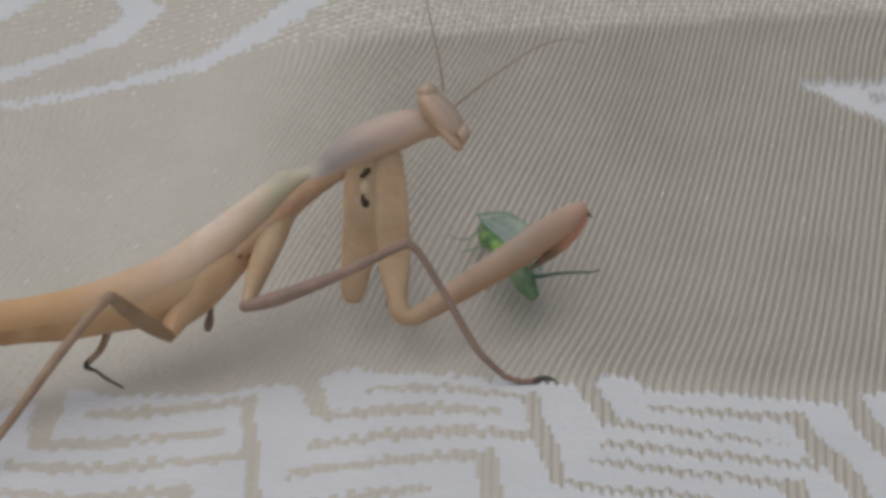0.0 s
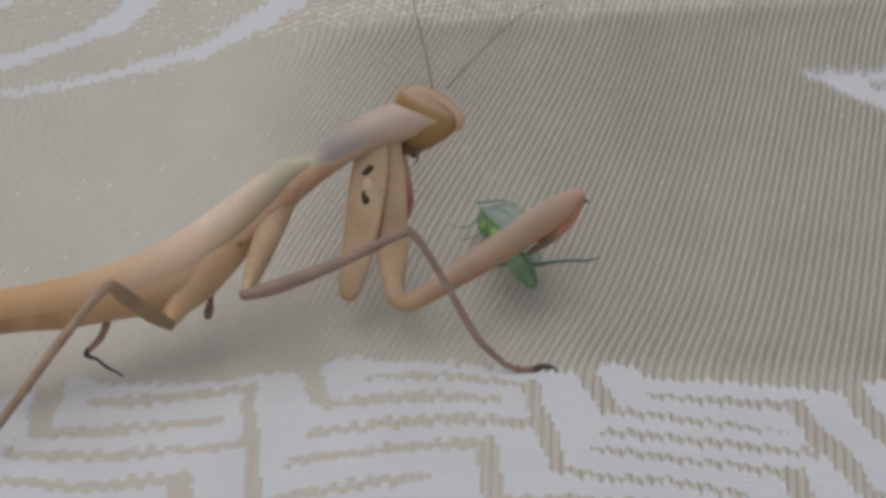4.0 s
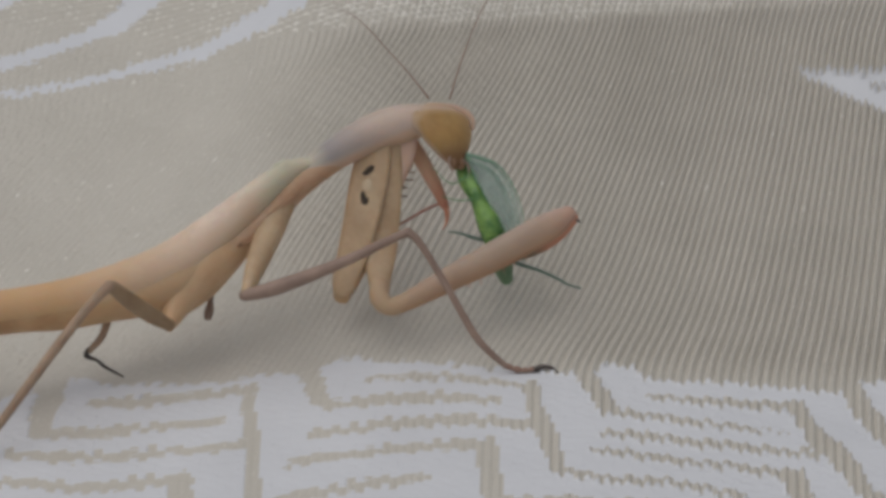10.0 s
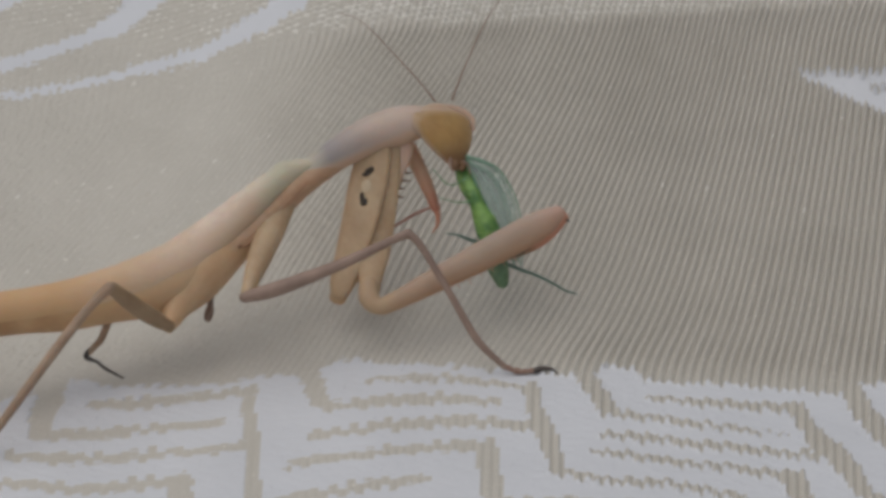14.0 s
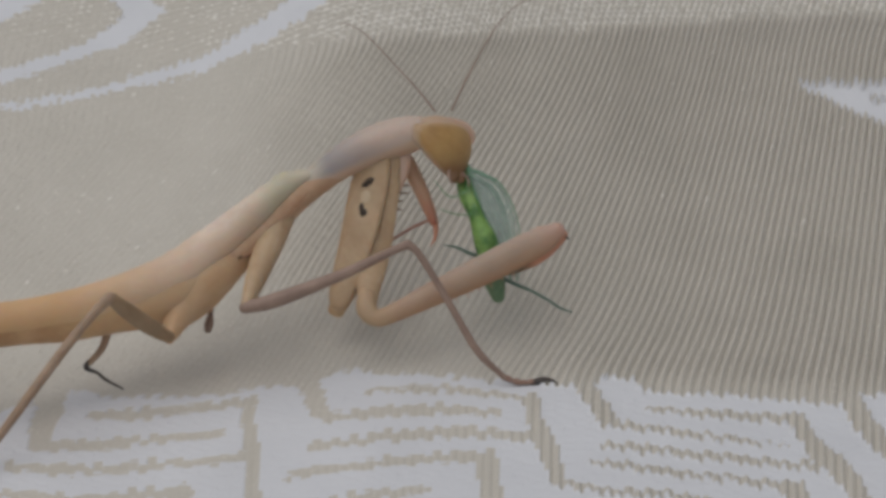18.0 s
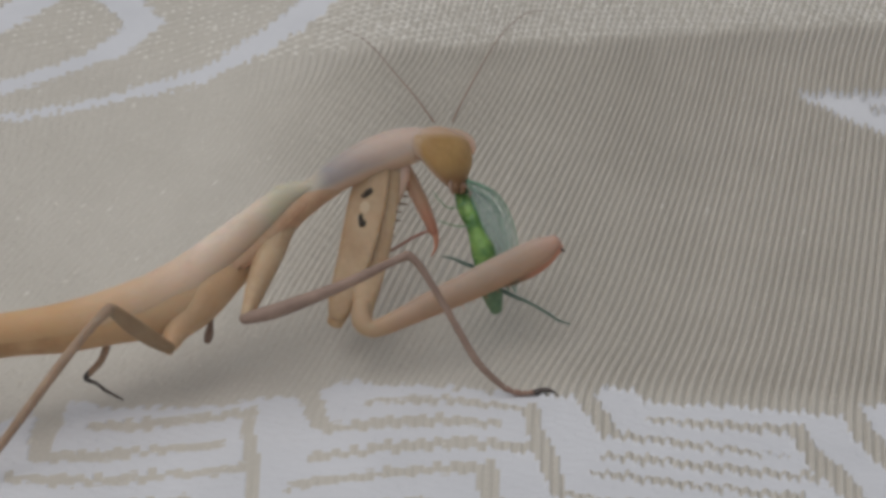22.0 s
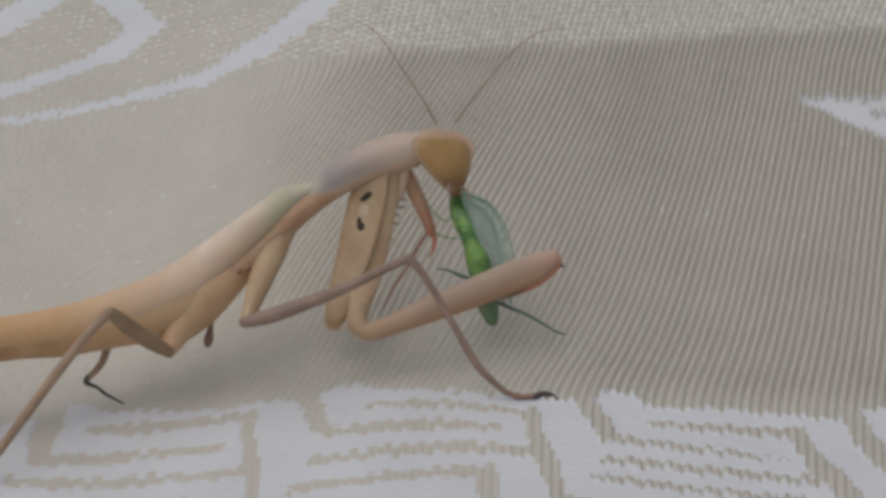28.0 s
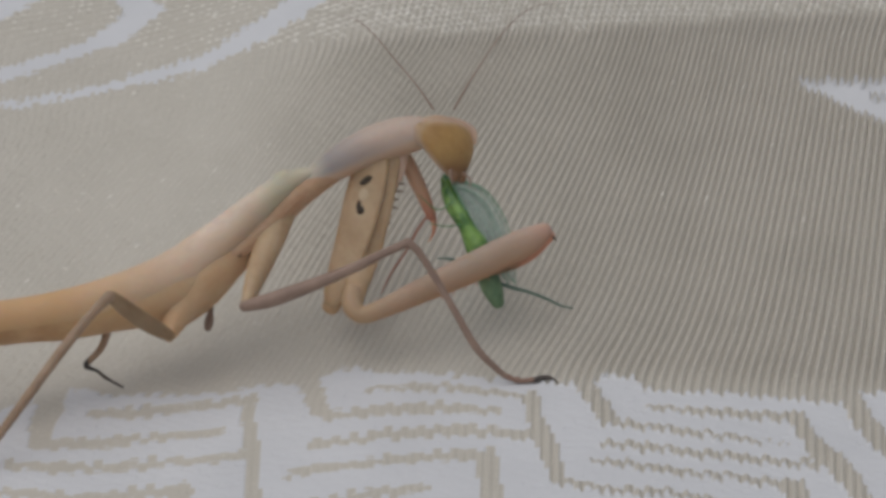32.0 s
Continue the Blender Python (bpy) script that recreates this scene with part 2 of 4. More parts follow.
def tablecloth():
    pitch, pick, per, rows = 0.63, 0.42, 6, 3
    fine_u, fine_v = np.arange(-92, 46, pitch / per), np.arange(-32, 76, pick / rows)
    u = np.concatenate([np.arange(-500, -92, 6.0), fine_u, np.arange(46, 500, 6.0)])
    v = np.concatenate([np.arange(-400, -32, 4.0), fine_v, np.arange(76, 600, 6.0)])
    x = thread_paths(u, v)
    y = np.repeat(v[:, None], len(u), 1)
    z = height(x, y)
    # threads: rounded ribs, pressed down at every other pick, a little uneven from thread to thread
    ti, pj = np.floor(u / pitch), np.floor(v / pick)
    rng = np.random.default_rng(4)
    wob_t, wob_p = rng.normal(0, 1, 2000), rng.normal(0, 1, 2000)
    rib = np.abs(np.sin(np.pi * u / pitch))[None, :] ** 0.9
    nap = np.abs(np.sin(np.pi * v / pick))[:, None]
    swap = ((ti[None, :] + pj[:, None]) % 2)
    half = pitch / 2
    cell_u = (np.floor(u / half) + 0.5) * half
    jag = 0.14 * np.clip(wob_t, -1.3, 1.3)[(ti.astype(int) + 900) % 2000]
    loose = rng.normal(0, 1, (400, 400))[(pj.astype(int) % 400)[:, None], (ti.astype(int) % 400)[None, :]]
    fray = np.clip(loose, -1.4, 1.4) * (0.1 + 0.14 * (1 - smooth(x, -8, 8)) + 0.08 * smooth(y, 20, 30))
    step = 0.26 * ((ti % 2) - 0.5)[None, :] * (1 - smooth(y, 5, 9)) + (0.3 + 0.25 * smooth(x, -30, -12)) * (np.floor(u / half) % 2 - 0.5)[None, :] * smooth(y, 31, 35)
    piece = white_weave(np.repeat(cell_u[None, :], len(v), 0), v[:, None] + jag[None, :] + fray + step)
    white = piece > 0
    west = 1 - smooth(x, -22, -4)
    upper = smooth(y - np.interp(x, [-50, -32, -24, -16, -11, 0, 10, 20, 30, 36], [51, 45, 40, 36.6, 35, 32, 32.6, 34.6, 37.4, 39.3]), -2.0, 1.0 + 3 * west)
    below = smooth(np.interp(u, *BORDER_END)[None, :] - v[:, None], -0.3, 0.6)
    plain = (1 - 0.85 * below) * (0.09 + 0.91 * smooth(x, -21, -2)) * (1 - 0.8 * (1 - smooth(y, 1, 14)) * (1 - smooth(x, 0, 10)))
    rows_up = np.abs(np.sin(np.pi * (y - 0.12 * x) / 1.12))
    bead = 1 - 0.5 * (1 - nap) * smooth(x, -4, 6) * (1 - smooth(y, 12, 20))
    beige = rib * bead * ((0.74 + 0.1 * smooth(x, 2, 12)) * plain + 0.03 * loose * (0.4 + 0.6 * plain)) * (1 - 0.85 * upper) + 0.06 * nap * (0.4 + 0.6 * swap) + 0.8 * upper * (0.45 + 0.55 * smooth(x, -18, 2)) * rows_up ** 0.8 * (0.78 + 0.22 * rib + 0.05 * loose)
    # cells on the row tops and stray flecks that get the painted thread highlights
    proud = (rows_up > 0.72 + 0.16 * west) & (rib > 0.3 + 0.4 * west) & (upper > 0.45 + 0.2 * loose) & (loose > -1.3 + 1.2 * west)
    fleck = (loose > 2.6) & (y > 10) & (np.floor(u / half) % 2 == 0)[None, :] & (v / pick % 1 < 0.6)[:, None]
    piece[(proud | fleck) & ~white] = 6
    pips = rng.normal(0, 1, (700, 700))[(pj.astype(int) % 700)[:, None], (np.floor(u / half).astype(int) % 700)[None, :]]
    beige = beige + 0.042 * np.clip(pips, -1.5, 1.5) * (0.2 + 0.8 * west) * smooth(y, -4, 2)
    satin = 0.15 + 0.07 * smooth(x, -4, 10) + 0.015 * nap * swap + 0.012 * loose
    ease = smooth(-y, 4.5, 9)
    beige = beige * (1 - 0.45 * ease) + 0.06 * ease
    z = z + np.where(white, satin, beige + 0.022 * plain * wob_t[(ti.astype(int) + 900) % 2000][None, :]) + 0.006 * wob_p[(pj.astype(int) + 900) % 2000][:, None]
    n, m = len(u), len(v)
    co = np.stack([x, y, z], -1).reshape(-1, 3) * MM
    i = (np.arange(m - 1)[:, None] * n + np.arange(n - 1)[None, :]).ravel()
    quads = np.stack([i, i + 1, i + n + 1, i + n], -1)
    kinds = piece[:-1, :-1].ravel()
    ob = sheet("tablecloth", co, quads[kinds == 0], BEIGE)
    for k, name, label in ((1, "key_border", "white woven key border"), (2, "curved_band", "white woven curved band"), (3, "curved_band", "white woven curved band"), (4, "corner_patch", "white woven patch"), (5, "wedge", "white woven wedge"), (6, "weft_float_glints", "shiny threads that show in the weave, their glints put into a pale colour")):
        tagged(sheet(name, co, quads[kinds == k], FLOAT if k == 6 else WHITE), label).parent = ob
    return tagged(ob, "beige ribbed cotton tablecloth with a woven white key border", "tablecloth", kind="structure")


tablecloth()


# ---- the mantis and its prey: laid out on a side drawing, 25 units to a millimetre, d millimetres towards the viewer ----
REACH = 141.42
BASE_U, BASE_V = 450, 600


def P(u, v, d=0.0):
    k = (REACH - d) / REACH / 25
    return Vector(((u - 784) * k - (BASE_U - 784) / 25, -d, (441 - v) * k - (441 - BASE_V) / 25)) * MM


def Q(u, v, d=0.0):
    """As P, for the rear body, which lies askew and comes towards the viewer."""
    return P(u, v, d + 0.0104 * max(0.0, 480 - u))


SIDE = Matrix.Translation(AIM) @ VIEW.to_3x3().to_4x4() @ Matrix(((1, 0, 0, 0), (0, 0, 1, 0), (0, -1, 0, 0), (0, 0, 0, 1)))
SIDE = SIDE @ Matrix.Translation(((BASE_U - 784) / 25 * MM, 0, (441 - BASE_V) / 25 * MM))


def part(name, bm, material, parent, label=""):
    mesh = bpy.data.meshes.new(name)
    bmesh.ops.recalc_face_normals(bm, faces=bm.faces)
    bm.to_mesh(mesh)
    bm.free()
    for f in mesh.polygons:
        f.use_smooth = True
    mesh.materials.append(material)
    ob = new(name, mesh)
    ob.parent = parent
    return tagged(ob, label)


def blend(points, k):
    """A smooth line through points, k steps to each span."""
    out = []
    for i in range(len(points) - 1):
        a, b, c, d = points[max(i - 1, 0)], points[i], points[i + 1], points[min(i + 2, len(points) - 1)]
        for s in range(k):
            f = s / k
            out.append(0.5 * (2 * b + (c - a) * f + (2 * a - 5 * b + 4 * c - d) * f * f + (3 * b - a - 3 * c + d) * f ** 3))
    return out + [points[-1]]


def tube(stations, sides=14, steps=5, bm=None, caps=True, flat=1.0):
    """A rounded limb. stations: (point, half height in mm, half depth in mm); flat: under 1 for a section with flatter faces."""
    def bow(a):
        return math.copysign(abs(a) ** flat, a)
    bm = bm or bmesh.new()
    pts = blend([Vector(s[0]) for s in stations], steps)
    rad = blend([Vector((s[1], s[2] if len(s) > 2 else s[1], 0)) for s in stations], steps)
    ways = [(pts[min(i + 1, len(pts) - 1)] - pts[max(i - 1, 0)]).normalized() for i in range(len(pts))]
    line = [(p, w, max(r.x, 0.004) * MM, max(r.y, 0.004) * MM) for p, w, r in zip(pts, ways, rad)]
    if caps:
        for end, sign in ((0, -1), (-1, 1)):
            p, w, a, b = line[end]
            more = [(p + sign * w * min(a, b) * math.sin(q), w, a * math.cos(q), b * math.cos(q)) for q in (0.5, 1.0, 1.4)]
            line = more[::-1] + line if end == 0 else line + more
    rings = []
    for p, w, a, b in line:
        side = Vector((0, 1, 0)) - w * w.y
        side = side.normalized() if side.length > 0.05 else Vector((1, 0, 0))
        up = side.cross(w).normalized()
        rings.append([bm.verts.new(p + up * a * bow(math.sin(q)) + side * b * bow(math.cos(q))) for q in (2 * math.pi * i / sides for i in range(sides))])
    for r, s in zip(rings, rings[1:]):
        for i in range(sides):
            bm.faces.new((r[i], r[(i + 1) % sides], s[(i + 1) % sides], s[i]))
    bm.faces.new(rings[0][::-1])
    bm.faces.new(rings[-1])
    return bm


def ball(center, radii, bm=None, turn=0.0):
    bm = bm or bmesh.new()
    m = Matrix.Translation(center) @ Matrix.Rotation(radians(turn), 4, "Y") @ Matrix.Diagonal((radii[0] * MM, radii[1] * MM, radii[2] * MM, 1))
    bmesh.ops.create_uvsphere(bm, u_segments=16, v_segments=10, radius=1, matrix=m)
    return bm


def bone(a, b, turn=0.0):
    """The pose of a limb from a towards b; its y points away from the viewer."""
    x = (b - a).normalized()
    y = (Vector((0, 1, 0)) - x * x.y).normalized()
    m = Matrix((x, y, x.cross(y))).transposed().to_4x4()
    m.translation = a
    return m @ Matrix.Rotation(radians(turn), 4, "X")


def moved(bm, m):
    bm.transform(m.inverted())
    return bm


TAN = surface("tan_cuticle", ((0.42, 0.24, 0.11), (0.56, 0.35, 0.18)), 0.52, 2600, 0.3, under=0.45, coarse=420, spread=0.32)
# darker orange lower edge: its own colour plus the body's rounding shade, tinted in
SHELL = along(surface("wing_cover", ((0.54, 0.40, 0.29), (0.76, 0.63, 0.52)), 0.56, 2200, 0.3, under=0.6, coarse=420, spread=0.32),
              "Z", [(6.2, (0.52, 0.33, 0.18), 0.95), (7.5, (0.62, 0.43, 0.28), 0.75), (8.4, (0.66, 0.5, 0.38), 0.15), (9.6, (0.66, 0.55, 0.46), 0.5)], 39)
along(SHELL, "X", [(-50, (0.50, 0.28, 0.10), 0.85), (-13, (0.57, 0.34, 0.15), 0.85), (-8, (0.59, 0.40, 0.24), 0.75), (-4.5, (0.68, 0.52, 0.39), 0.5), (-2, (0.72, 0.62, 0.54), 0.3), (0, (0.52, 0.48, 0.40), 0.3), (1.5, (0.47, 0.46, 0.34), 0.8), (4, (0.50, 0.47, 0.37), 0.8)])
along(TAN, "X", [(-14, (0.56, 0.36, 0.19), 0.0), (-10, (0.57, 0.37, 0.2), 0.6), (-7, (0.57, 0.38, 0.22), 0.9), (0, (0.56, 0.39, 0.25), 0.9)])
PALE = surface("pale_leg_cuticle", ((0.40, 0.275, 0.165), (0.49, 0.355, 0.225)), 0.58, 2600, 0.3, under=0.45, coarse=420, spread=0.32)
ROSE = surface("rosy_leg_cuticle", ((0.46, 0.285, 0.175), (0.57, 0.38, 0.25)), 0.52, 2600, 0.3, under=0.45, coarse=420, spread=0.32)
HIP = surface("hip_cuticle", ((0.50, 0.315, 0.175), (0.60, 0.41, 0.25)), 0.58, 2600, 0.3, under=0.45, coarse=420, spread=0.5)
CROWN = surface("pale_pink_cuticle", ((0.52, 0.35, 0.25), (0.64, 0.45, 0.34)), 0.45, 2600, 0.2, under=0.4, coarse=420)
HIND = surface("tan_grey_leg", ((0.27, 0.185, 0.125), (0.40, 0.285, 0.20)), 0.55, 3000, 0.15, under=0.3, coarse=500)
FEMUR = surface("brown_leg", ((0.24, 0.155, 0.085), (0.34, 0.235, 0.14)), 0.55, 3000, 0.15, under=0.3, coarse=500)
GREY = surface("grey_brown_leg", ((0.21, 0.14, 0.11), (0.32, 0.22, 0.17)), 0.5, 3000, 0.15, coarse=500)
SHANK = surface("red_brown_leg", ((0.30, 0.13, 0.10), (0.40, 0.20, 0.15)), 0.45, 3000, 0.1)
JAW = surface("dark_brown_jaw", ((0.15, 0.075, 0.035), (0.23, 0.125, 0.06)), 0.45, 3000, 0.1)
TOE = surface("brown_foot", ((0.21, 0.12, 0.09), (0.31, 0.19, 0.14)), 0.5, 3000, 0.1)
SEAM = surface("red_brown_seam", ((0.34, 0.18, 0.10), (0.44, 0.25, 0.15)), 0.5, 3000, 0.1)
DARK = surface("dark_claw", ((0.035, 0.03, 0.028), (0.08, 0.06, 0.05)), 0.4, 3000, 0.1)
RED = surface("red_claw", ((0.48, 0.19, 0.12), (0.58, 0.29, 0.19)), 0.35, 3000, 0.1, under=0.2)
FACE = along(surface("olive_brown_head", ((0.33, 0.185, 0.06), (0.44, 0.27, 0.10)), 0.52, 2600, 0.3, under=0.45, coarse=420, spread=0.32), "Z", [(-3.5, (0.14, 0.065, 0.03), 0.9), (-2.4, (0.18, 0.09, 0.04), 0.75), (-1.3, (0.3, 0.2, 0.08), 0.0), (0.3, (0.4, 0.28, 0.12), 0.0), (1.0, (0.52, 0.36, 0.25), 0.95)])
along(FACE, "Y", [(-0.2, (0.50, 0.38, 0.31), 0.0), (0.35, (0.50, 0.38, 0.31), 0.9), (1.2, (0.46, 0.35, 0.29), 0.9)])
EYE_TAN = surface("tan_eye", ((0.34, 0.21, 0.10), (0.43, 0.28, 0.14)), 0.3, 5000, 0.08)
along(EYE_TAN, "Y", [(-0.2, (0.5, 0.37, 0.28), 0.0), (0.3, (0.5, 0.37, 0.28), 0.9), (1.2, (0.48, 0.36, 0.28), 0.9)])
SPINE = surface("dark_red_spine", ((0.09, 0.05, 0.035), (0.16, 0.09, 0.06)), 0.45, 3000, 0.1)
INK = surface("black_mark", ((0.02, 0.012, 0.006), (0.045, 0.028, 0.014)), 0.5, 3000, 0.1)
IVORY = surface("ivory_mark", ((0.50, 0.38, 0.25), (0.58, 0.46, 0.32)), 0.5, 3000, 0.1)
GREEN = surface("green_cuticle", ((0.035, 0.12, 0.035), (0.22, 0.38, 0.10)), 0.2, 2400, 0.25, under=0.3, coarse=700, spread=0.34)
LEAF = surface("dull_green_cuticle", ((0.05, 0.16, 0.07), (0.12, 0.28, 0.12)), 0.4, 2400, 0.1, under=0.2, coarse=500)
TAIL = surface("grey_green_tail", ((0.09, 0.17, 0.09), (0.20, 0.31, 0.17)), 0.4, 2400, 0.15, under=0.25, coarse=700, spread=0.35)
TEAL = surface("grey_green_leg", ((0.05, 0.10, 0.08), (0.10, 0.17, 0.13)), 0.45, 3000, 0.1)
EDGE = surface("dark_green_vein", ((0.12, 0.25, 0.16), (0.20, 0.35, 0.24)), 0.45, 3000, 0.05)
VEIN = surface("green_vein", ((0.22, 0.34, 0.28), (0.32, 0.44, 0.37)), 0.45, 3000, 0.05)


def membrane():
    m = bpy.data.materials.new("wing_membrane")
    m.use_nodes = True
    nodes, link = m.node_tree.nodes, m.node_tree.links.new
    b = nodes["Principled BSDF"]
    b.inputs["Base Color"].default_value = (0.68, 0.71, 0.69, 1)
    b.inputs["Roughness"].default_value = 0.22
    clear, mix, noise_a = nodes.new("ShaderNodeBsdfTransparent"), nodes.new("ShaderNodeMixShader"), nodes.new("ShaderNodeTexNoise")
    clear.inputs[0].default_value = (0.95, 0.98, 0.965, 1)
    where, fit = nodes.new("ShaderNodeTexCoord"), nodes.new("ShaderNodeMapRange")
    noise_a.inputs["Scale"].default_value = 700
    link(where.outputs["Object"], noise_a.inputs["Vector"])
    link(noise_a.outputs[0], fit.inputs[0])
    fit.inputs[3].default_value, fit.inputs[4].default_value = 0.05, 0.2
    link(fit.outputs[0], mix.inputs[0])
    link(clear.outputs[0], mix.inputs[1])
    link(b.outputs[0], mix.inputs[2])
    link(mix.outputs[0], nodes["Material Output"].inputs[0])
    return m


GLASSY = membrane()


def limb(name, a, b, material, parent, stations, label="", flat=1.0):
    """A limb that moves: its mesh lies in the pose of the line from a to b."""
    m = bone(a, b)
    ob = part(name, moved(tube(stations, 20, flat=flat), m), material, parent, label)
    ob.matrix_local = m
    return ob


mantis = tagged(new("mantis"), "tan praying mantis with raised forelegs eating a green insect", "mantis")
mantis.matrix_world = SIDE

# body
part("abdomen", tube([(Q(-760, 640), 0.25, 0.4), (Q(-600, 628), 1.2, 1.6), (Q(-300, 594), 1.6, 2.0), (Q(0, 557), 1.3, 1.9), (Q(110, 546), 1.4, 1.92), (Q(190, 527), 1.6, 1.95), (Q(258, 511), 1.8, 1.95), (Q(312, 484), 1.95, 1.95), (Q(390, 452), 1.4, 1.6)], 20), TAN, mantis, "orange-tan abdomen")
part("thorax", tube([(Q(330, 488), 1.4, 1.7), (Q(400, 438), 1.3, 1.6), (Q(460, 388), 1.15, 1.4), (Q(510, 340), 1.02, 1.2), (Q(552, 305), 0.96, 1.05), (Q(600, 274), 0.85, 0.9)], 20), ROSE, mantis)
for side in (1, -1):
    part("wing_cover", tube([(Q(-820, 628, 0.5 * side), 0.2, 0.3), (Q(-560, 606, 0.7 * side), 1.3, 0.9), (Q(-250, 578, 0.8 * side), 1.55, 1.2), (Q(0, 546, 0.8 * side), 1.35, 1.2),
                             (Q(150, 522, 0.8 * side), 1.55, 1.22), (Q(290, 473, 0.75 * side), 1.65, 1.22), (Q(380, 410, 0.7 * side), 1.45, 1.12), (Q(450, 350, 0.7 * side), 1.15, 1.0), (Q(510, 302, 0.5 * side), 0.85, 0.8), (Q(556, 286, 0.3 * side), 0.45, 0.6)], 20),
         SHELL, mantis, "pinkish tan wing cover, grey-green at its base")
part("wing_edge", tube([(Q(545, 316, 1.0), 0.03), (Q(520, 345, 1.25), 0.04), (Q(498, 366, 1.38), 0.03)], 8), SEAM, mantis, "reddish seam under the wing cover")
part("wing_edge", tube([(Q(506, 378, 1.15), 0.05), (Q(470, 402, 1.35), 0.1), (Q(440, 425, 1.48), 0.1), (Q(428, 433, 1.5), 0.04)], 8), SEAM, mantis, "reddish seam under the wing cover")
part("wing_edge", ball(Q(425, 431, 1.62), (0.2, 0.14, 0.09), turn=-38), JAW, mantis, "dark brown spot at the wing seam")
part("wing_knob", ball(Q(502, 300, 0.4), (1.15, 0.9, 0.78), turn=-26), SHELL, mantis, "grey-green wing joint")
part("hind_coxa", tube([(Q(440, 398, 0.3), 1.0, 1.0), (Q(415, 424, 0.2), 1.45, 1.3), (Q(364, 469, 0.2), 1.76, 1.75), (Q(324, 515, 0.4), 1.36, 1.4), (Q(306, 556, 1.3), 0.74, 0.8), (Q(300, 576, 2.2), 0.32, 0.36)], 18), HIP, mantis, "tan hip that tapers towards the leg")
part("hind_coxa", tube([(Q(440, 410, -0.6), 0.9, 0.8), (Q(392, 462, -1.0), 1.2, 1.0), (Q(350, 510, -1.4), 1.1, 1.0), (Q(318, 550, -2.0), 0.45, 0.5)]), HIP, mantis)

# walking legs
part("hind_femur", tube([(Q(300, 573, 2.8), 0.42, 0.36), (Q(266, 554, 3.8), 0.58, 0.4), (Q(228, 528, 5.2), 0.56, 0.4), (Q(198, 504, 6.3), 0.42, 0.36)], 16), FEMUR, mantis)
part("hind_tibia", tube([(Q(194, 503, 6.5), 0.38), (Q(160, 537, 6.2), 0.32), (Q(100, 612, 6), 0.34), (Q(0, 747, 5), 0.3), (Q(-40, 794, 4.5), 0.26)]), HIND, mantis)
part("hind_tarsus", tube([(Q(-40, 792, 4.5), 0.2), (Q(-75, 800, 4.5), 0.16), (Q(-120, 798, 4.5), 0.12)]), DARK, mantis)
part("hind_tibia", tube([(Q(195, 545, -1), 0.3), (Q(182, 590, -1), 0.26), (Q(158, 618, -1), 0.22)]), HIND, mantis)
part("hind_tarsus", tube([(Q(158, 616, -1), 0.2), (Q(153, 627, -1), 0.19), (Q(172, 635, -0.8), 0.12), (Q(184, 645, -0.7), 0.13), (Q(196, 652, -0.6), 0.11), (Q(218, 664, -0.6), 0.07)]), DARK, mantis, "black hooked foot")
part("middle_coxa", tube([(P(508, 345, 0.2), 0.8, 0.6), (P(484, 395, 1.0), 0.95, 0.7), (P(460, 450, 2.6), 0.85, 0.7), (P(440, 505, 4.1), 0.5, 0.55), (P(436, 520, 4.5), 0.4)]), PALE, mantis)
part("middle_femur", tube([(P(434, 520, 4.5), 0.42), (P(490, 506, 4.8), 0.54), (P(600, 464, 5.4), 0.4), (P(690, 422, 6), 0.3), (P(722, 408, 6), 0.34)]), GREY, mantis, "grey-brown leg")
part("middle_tibia", tube([(P(722, 408, 6), 0.33), (P(745, 430, 6), 0.26), (P(795, 512, 6), 0.25), (P(845, 597, 6), 0.27), (P(895, 645, 5.8), 0.2)]), GREY, mantis)
for a, b, c, d, r in ((893, 643, 908, 650, 0.2), (909, 650, 922, 653, 0.22), (923, 653, 934, 652, 0.18), (935, 652, 946, 650, 0.18)):
    part("middle_tarsus", tube([(P(a, b, 5.8), r * 0.8), (P((a + c) / 2, (b + d) / 2 - 0.5, 5.8), r * 1.1), (P(c, d, 5.8), r * 0.75)], 10, 3), TOE, mantis, "red-brown foot joint")
part("claw", tube([(P(945, 650, 5.8), 0.17), (P(961, 646, 5.8), 0.17), (P(977, 649, 5.8), 0.13), (P(987, 657, 5.8), 0.06)]), DARK, mantis, "black foot claw")
part("claw", tube([(P(945, 652, 5.6), 0.15), (P(958, 655, 5.4), 0.15), (P(968, 658, 5.3), 0.06)]), DARK, mantis, "black foot claw")
part("middle_tarsus", tube([(P(375, 505, -1), 0.16), (P(373, 530, -1), 0.2), (P(370, 548, -1), 0.34), (P(368, 558, -1), 0.28)]), GREY, mantis)

# fore body
PRO_A, PRO_B = P(545, 300), P(745, 212)
SHIELD = along(surface("shield_cuticle", ((0.44, 0.32, 0.24), (0.55, 0.42, 0.33)), 0.52, 2600, 0.3, under=0.45, coarse=420, spread=0.32),
               "X", [(-1, (0.50, 0.46, 0.34), 1.0), (0.5, (0.50, 0.45, 0.36), 0.9), (1.9, (0.24, 0.235, 0.25), 0.8), (3.6, (0.31, 0.28, 0.28), 0.7), (6.0, (0.50, 0.40, 0.36), 0.4), (9, (0.55, 0.42, 0.36), 0.5)])
along(SHIELD, "Z", [(-1.6, (0.62, 0.40, 0.25), 0.95), (-0.35, (0.60, 0.43, 0.31), 0.85), (0.1, (0.5, 0.45, 0.42), 0.1), (0.8, (0.5, 0.45, 0.42), 0.0), (1.6, (0.58, 0.49, 0.42), 0.2)])
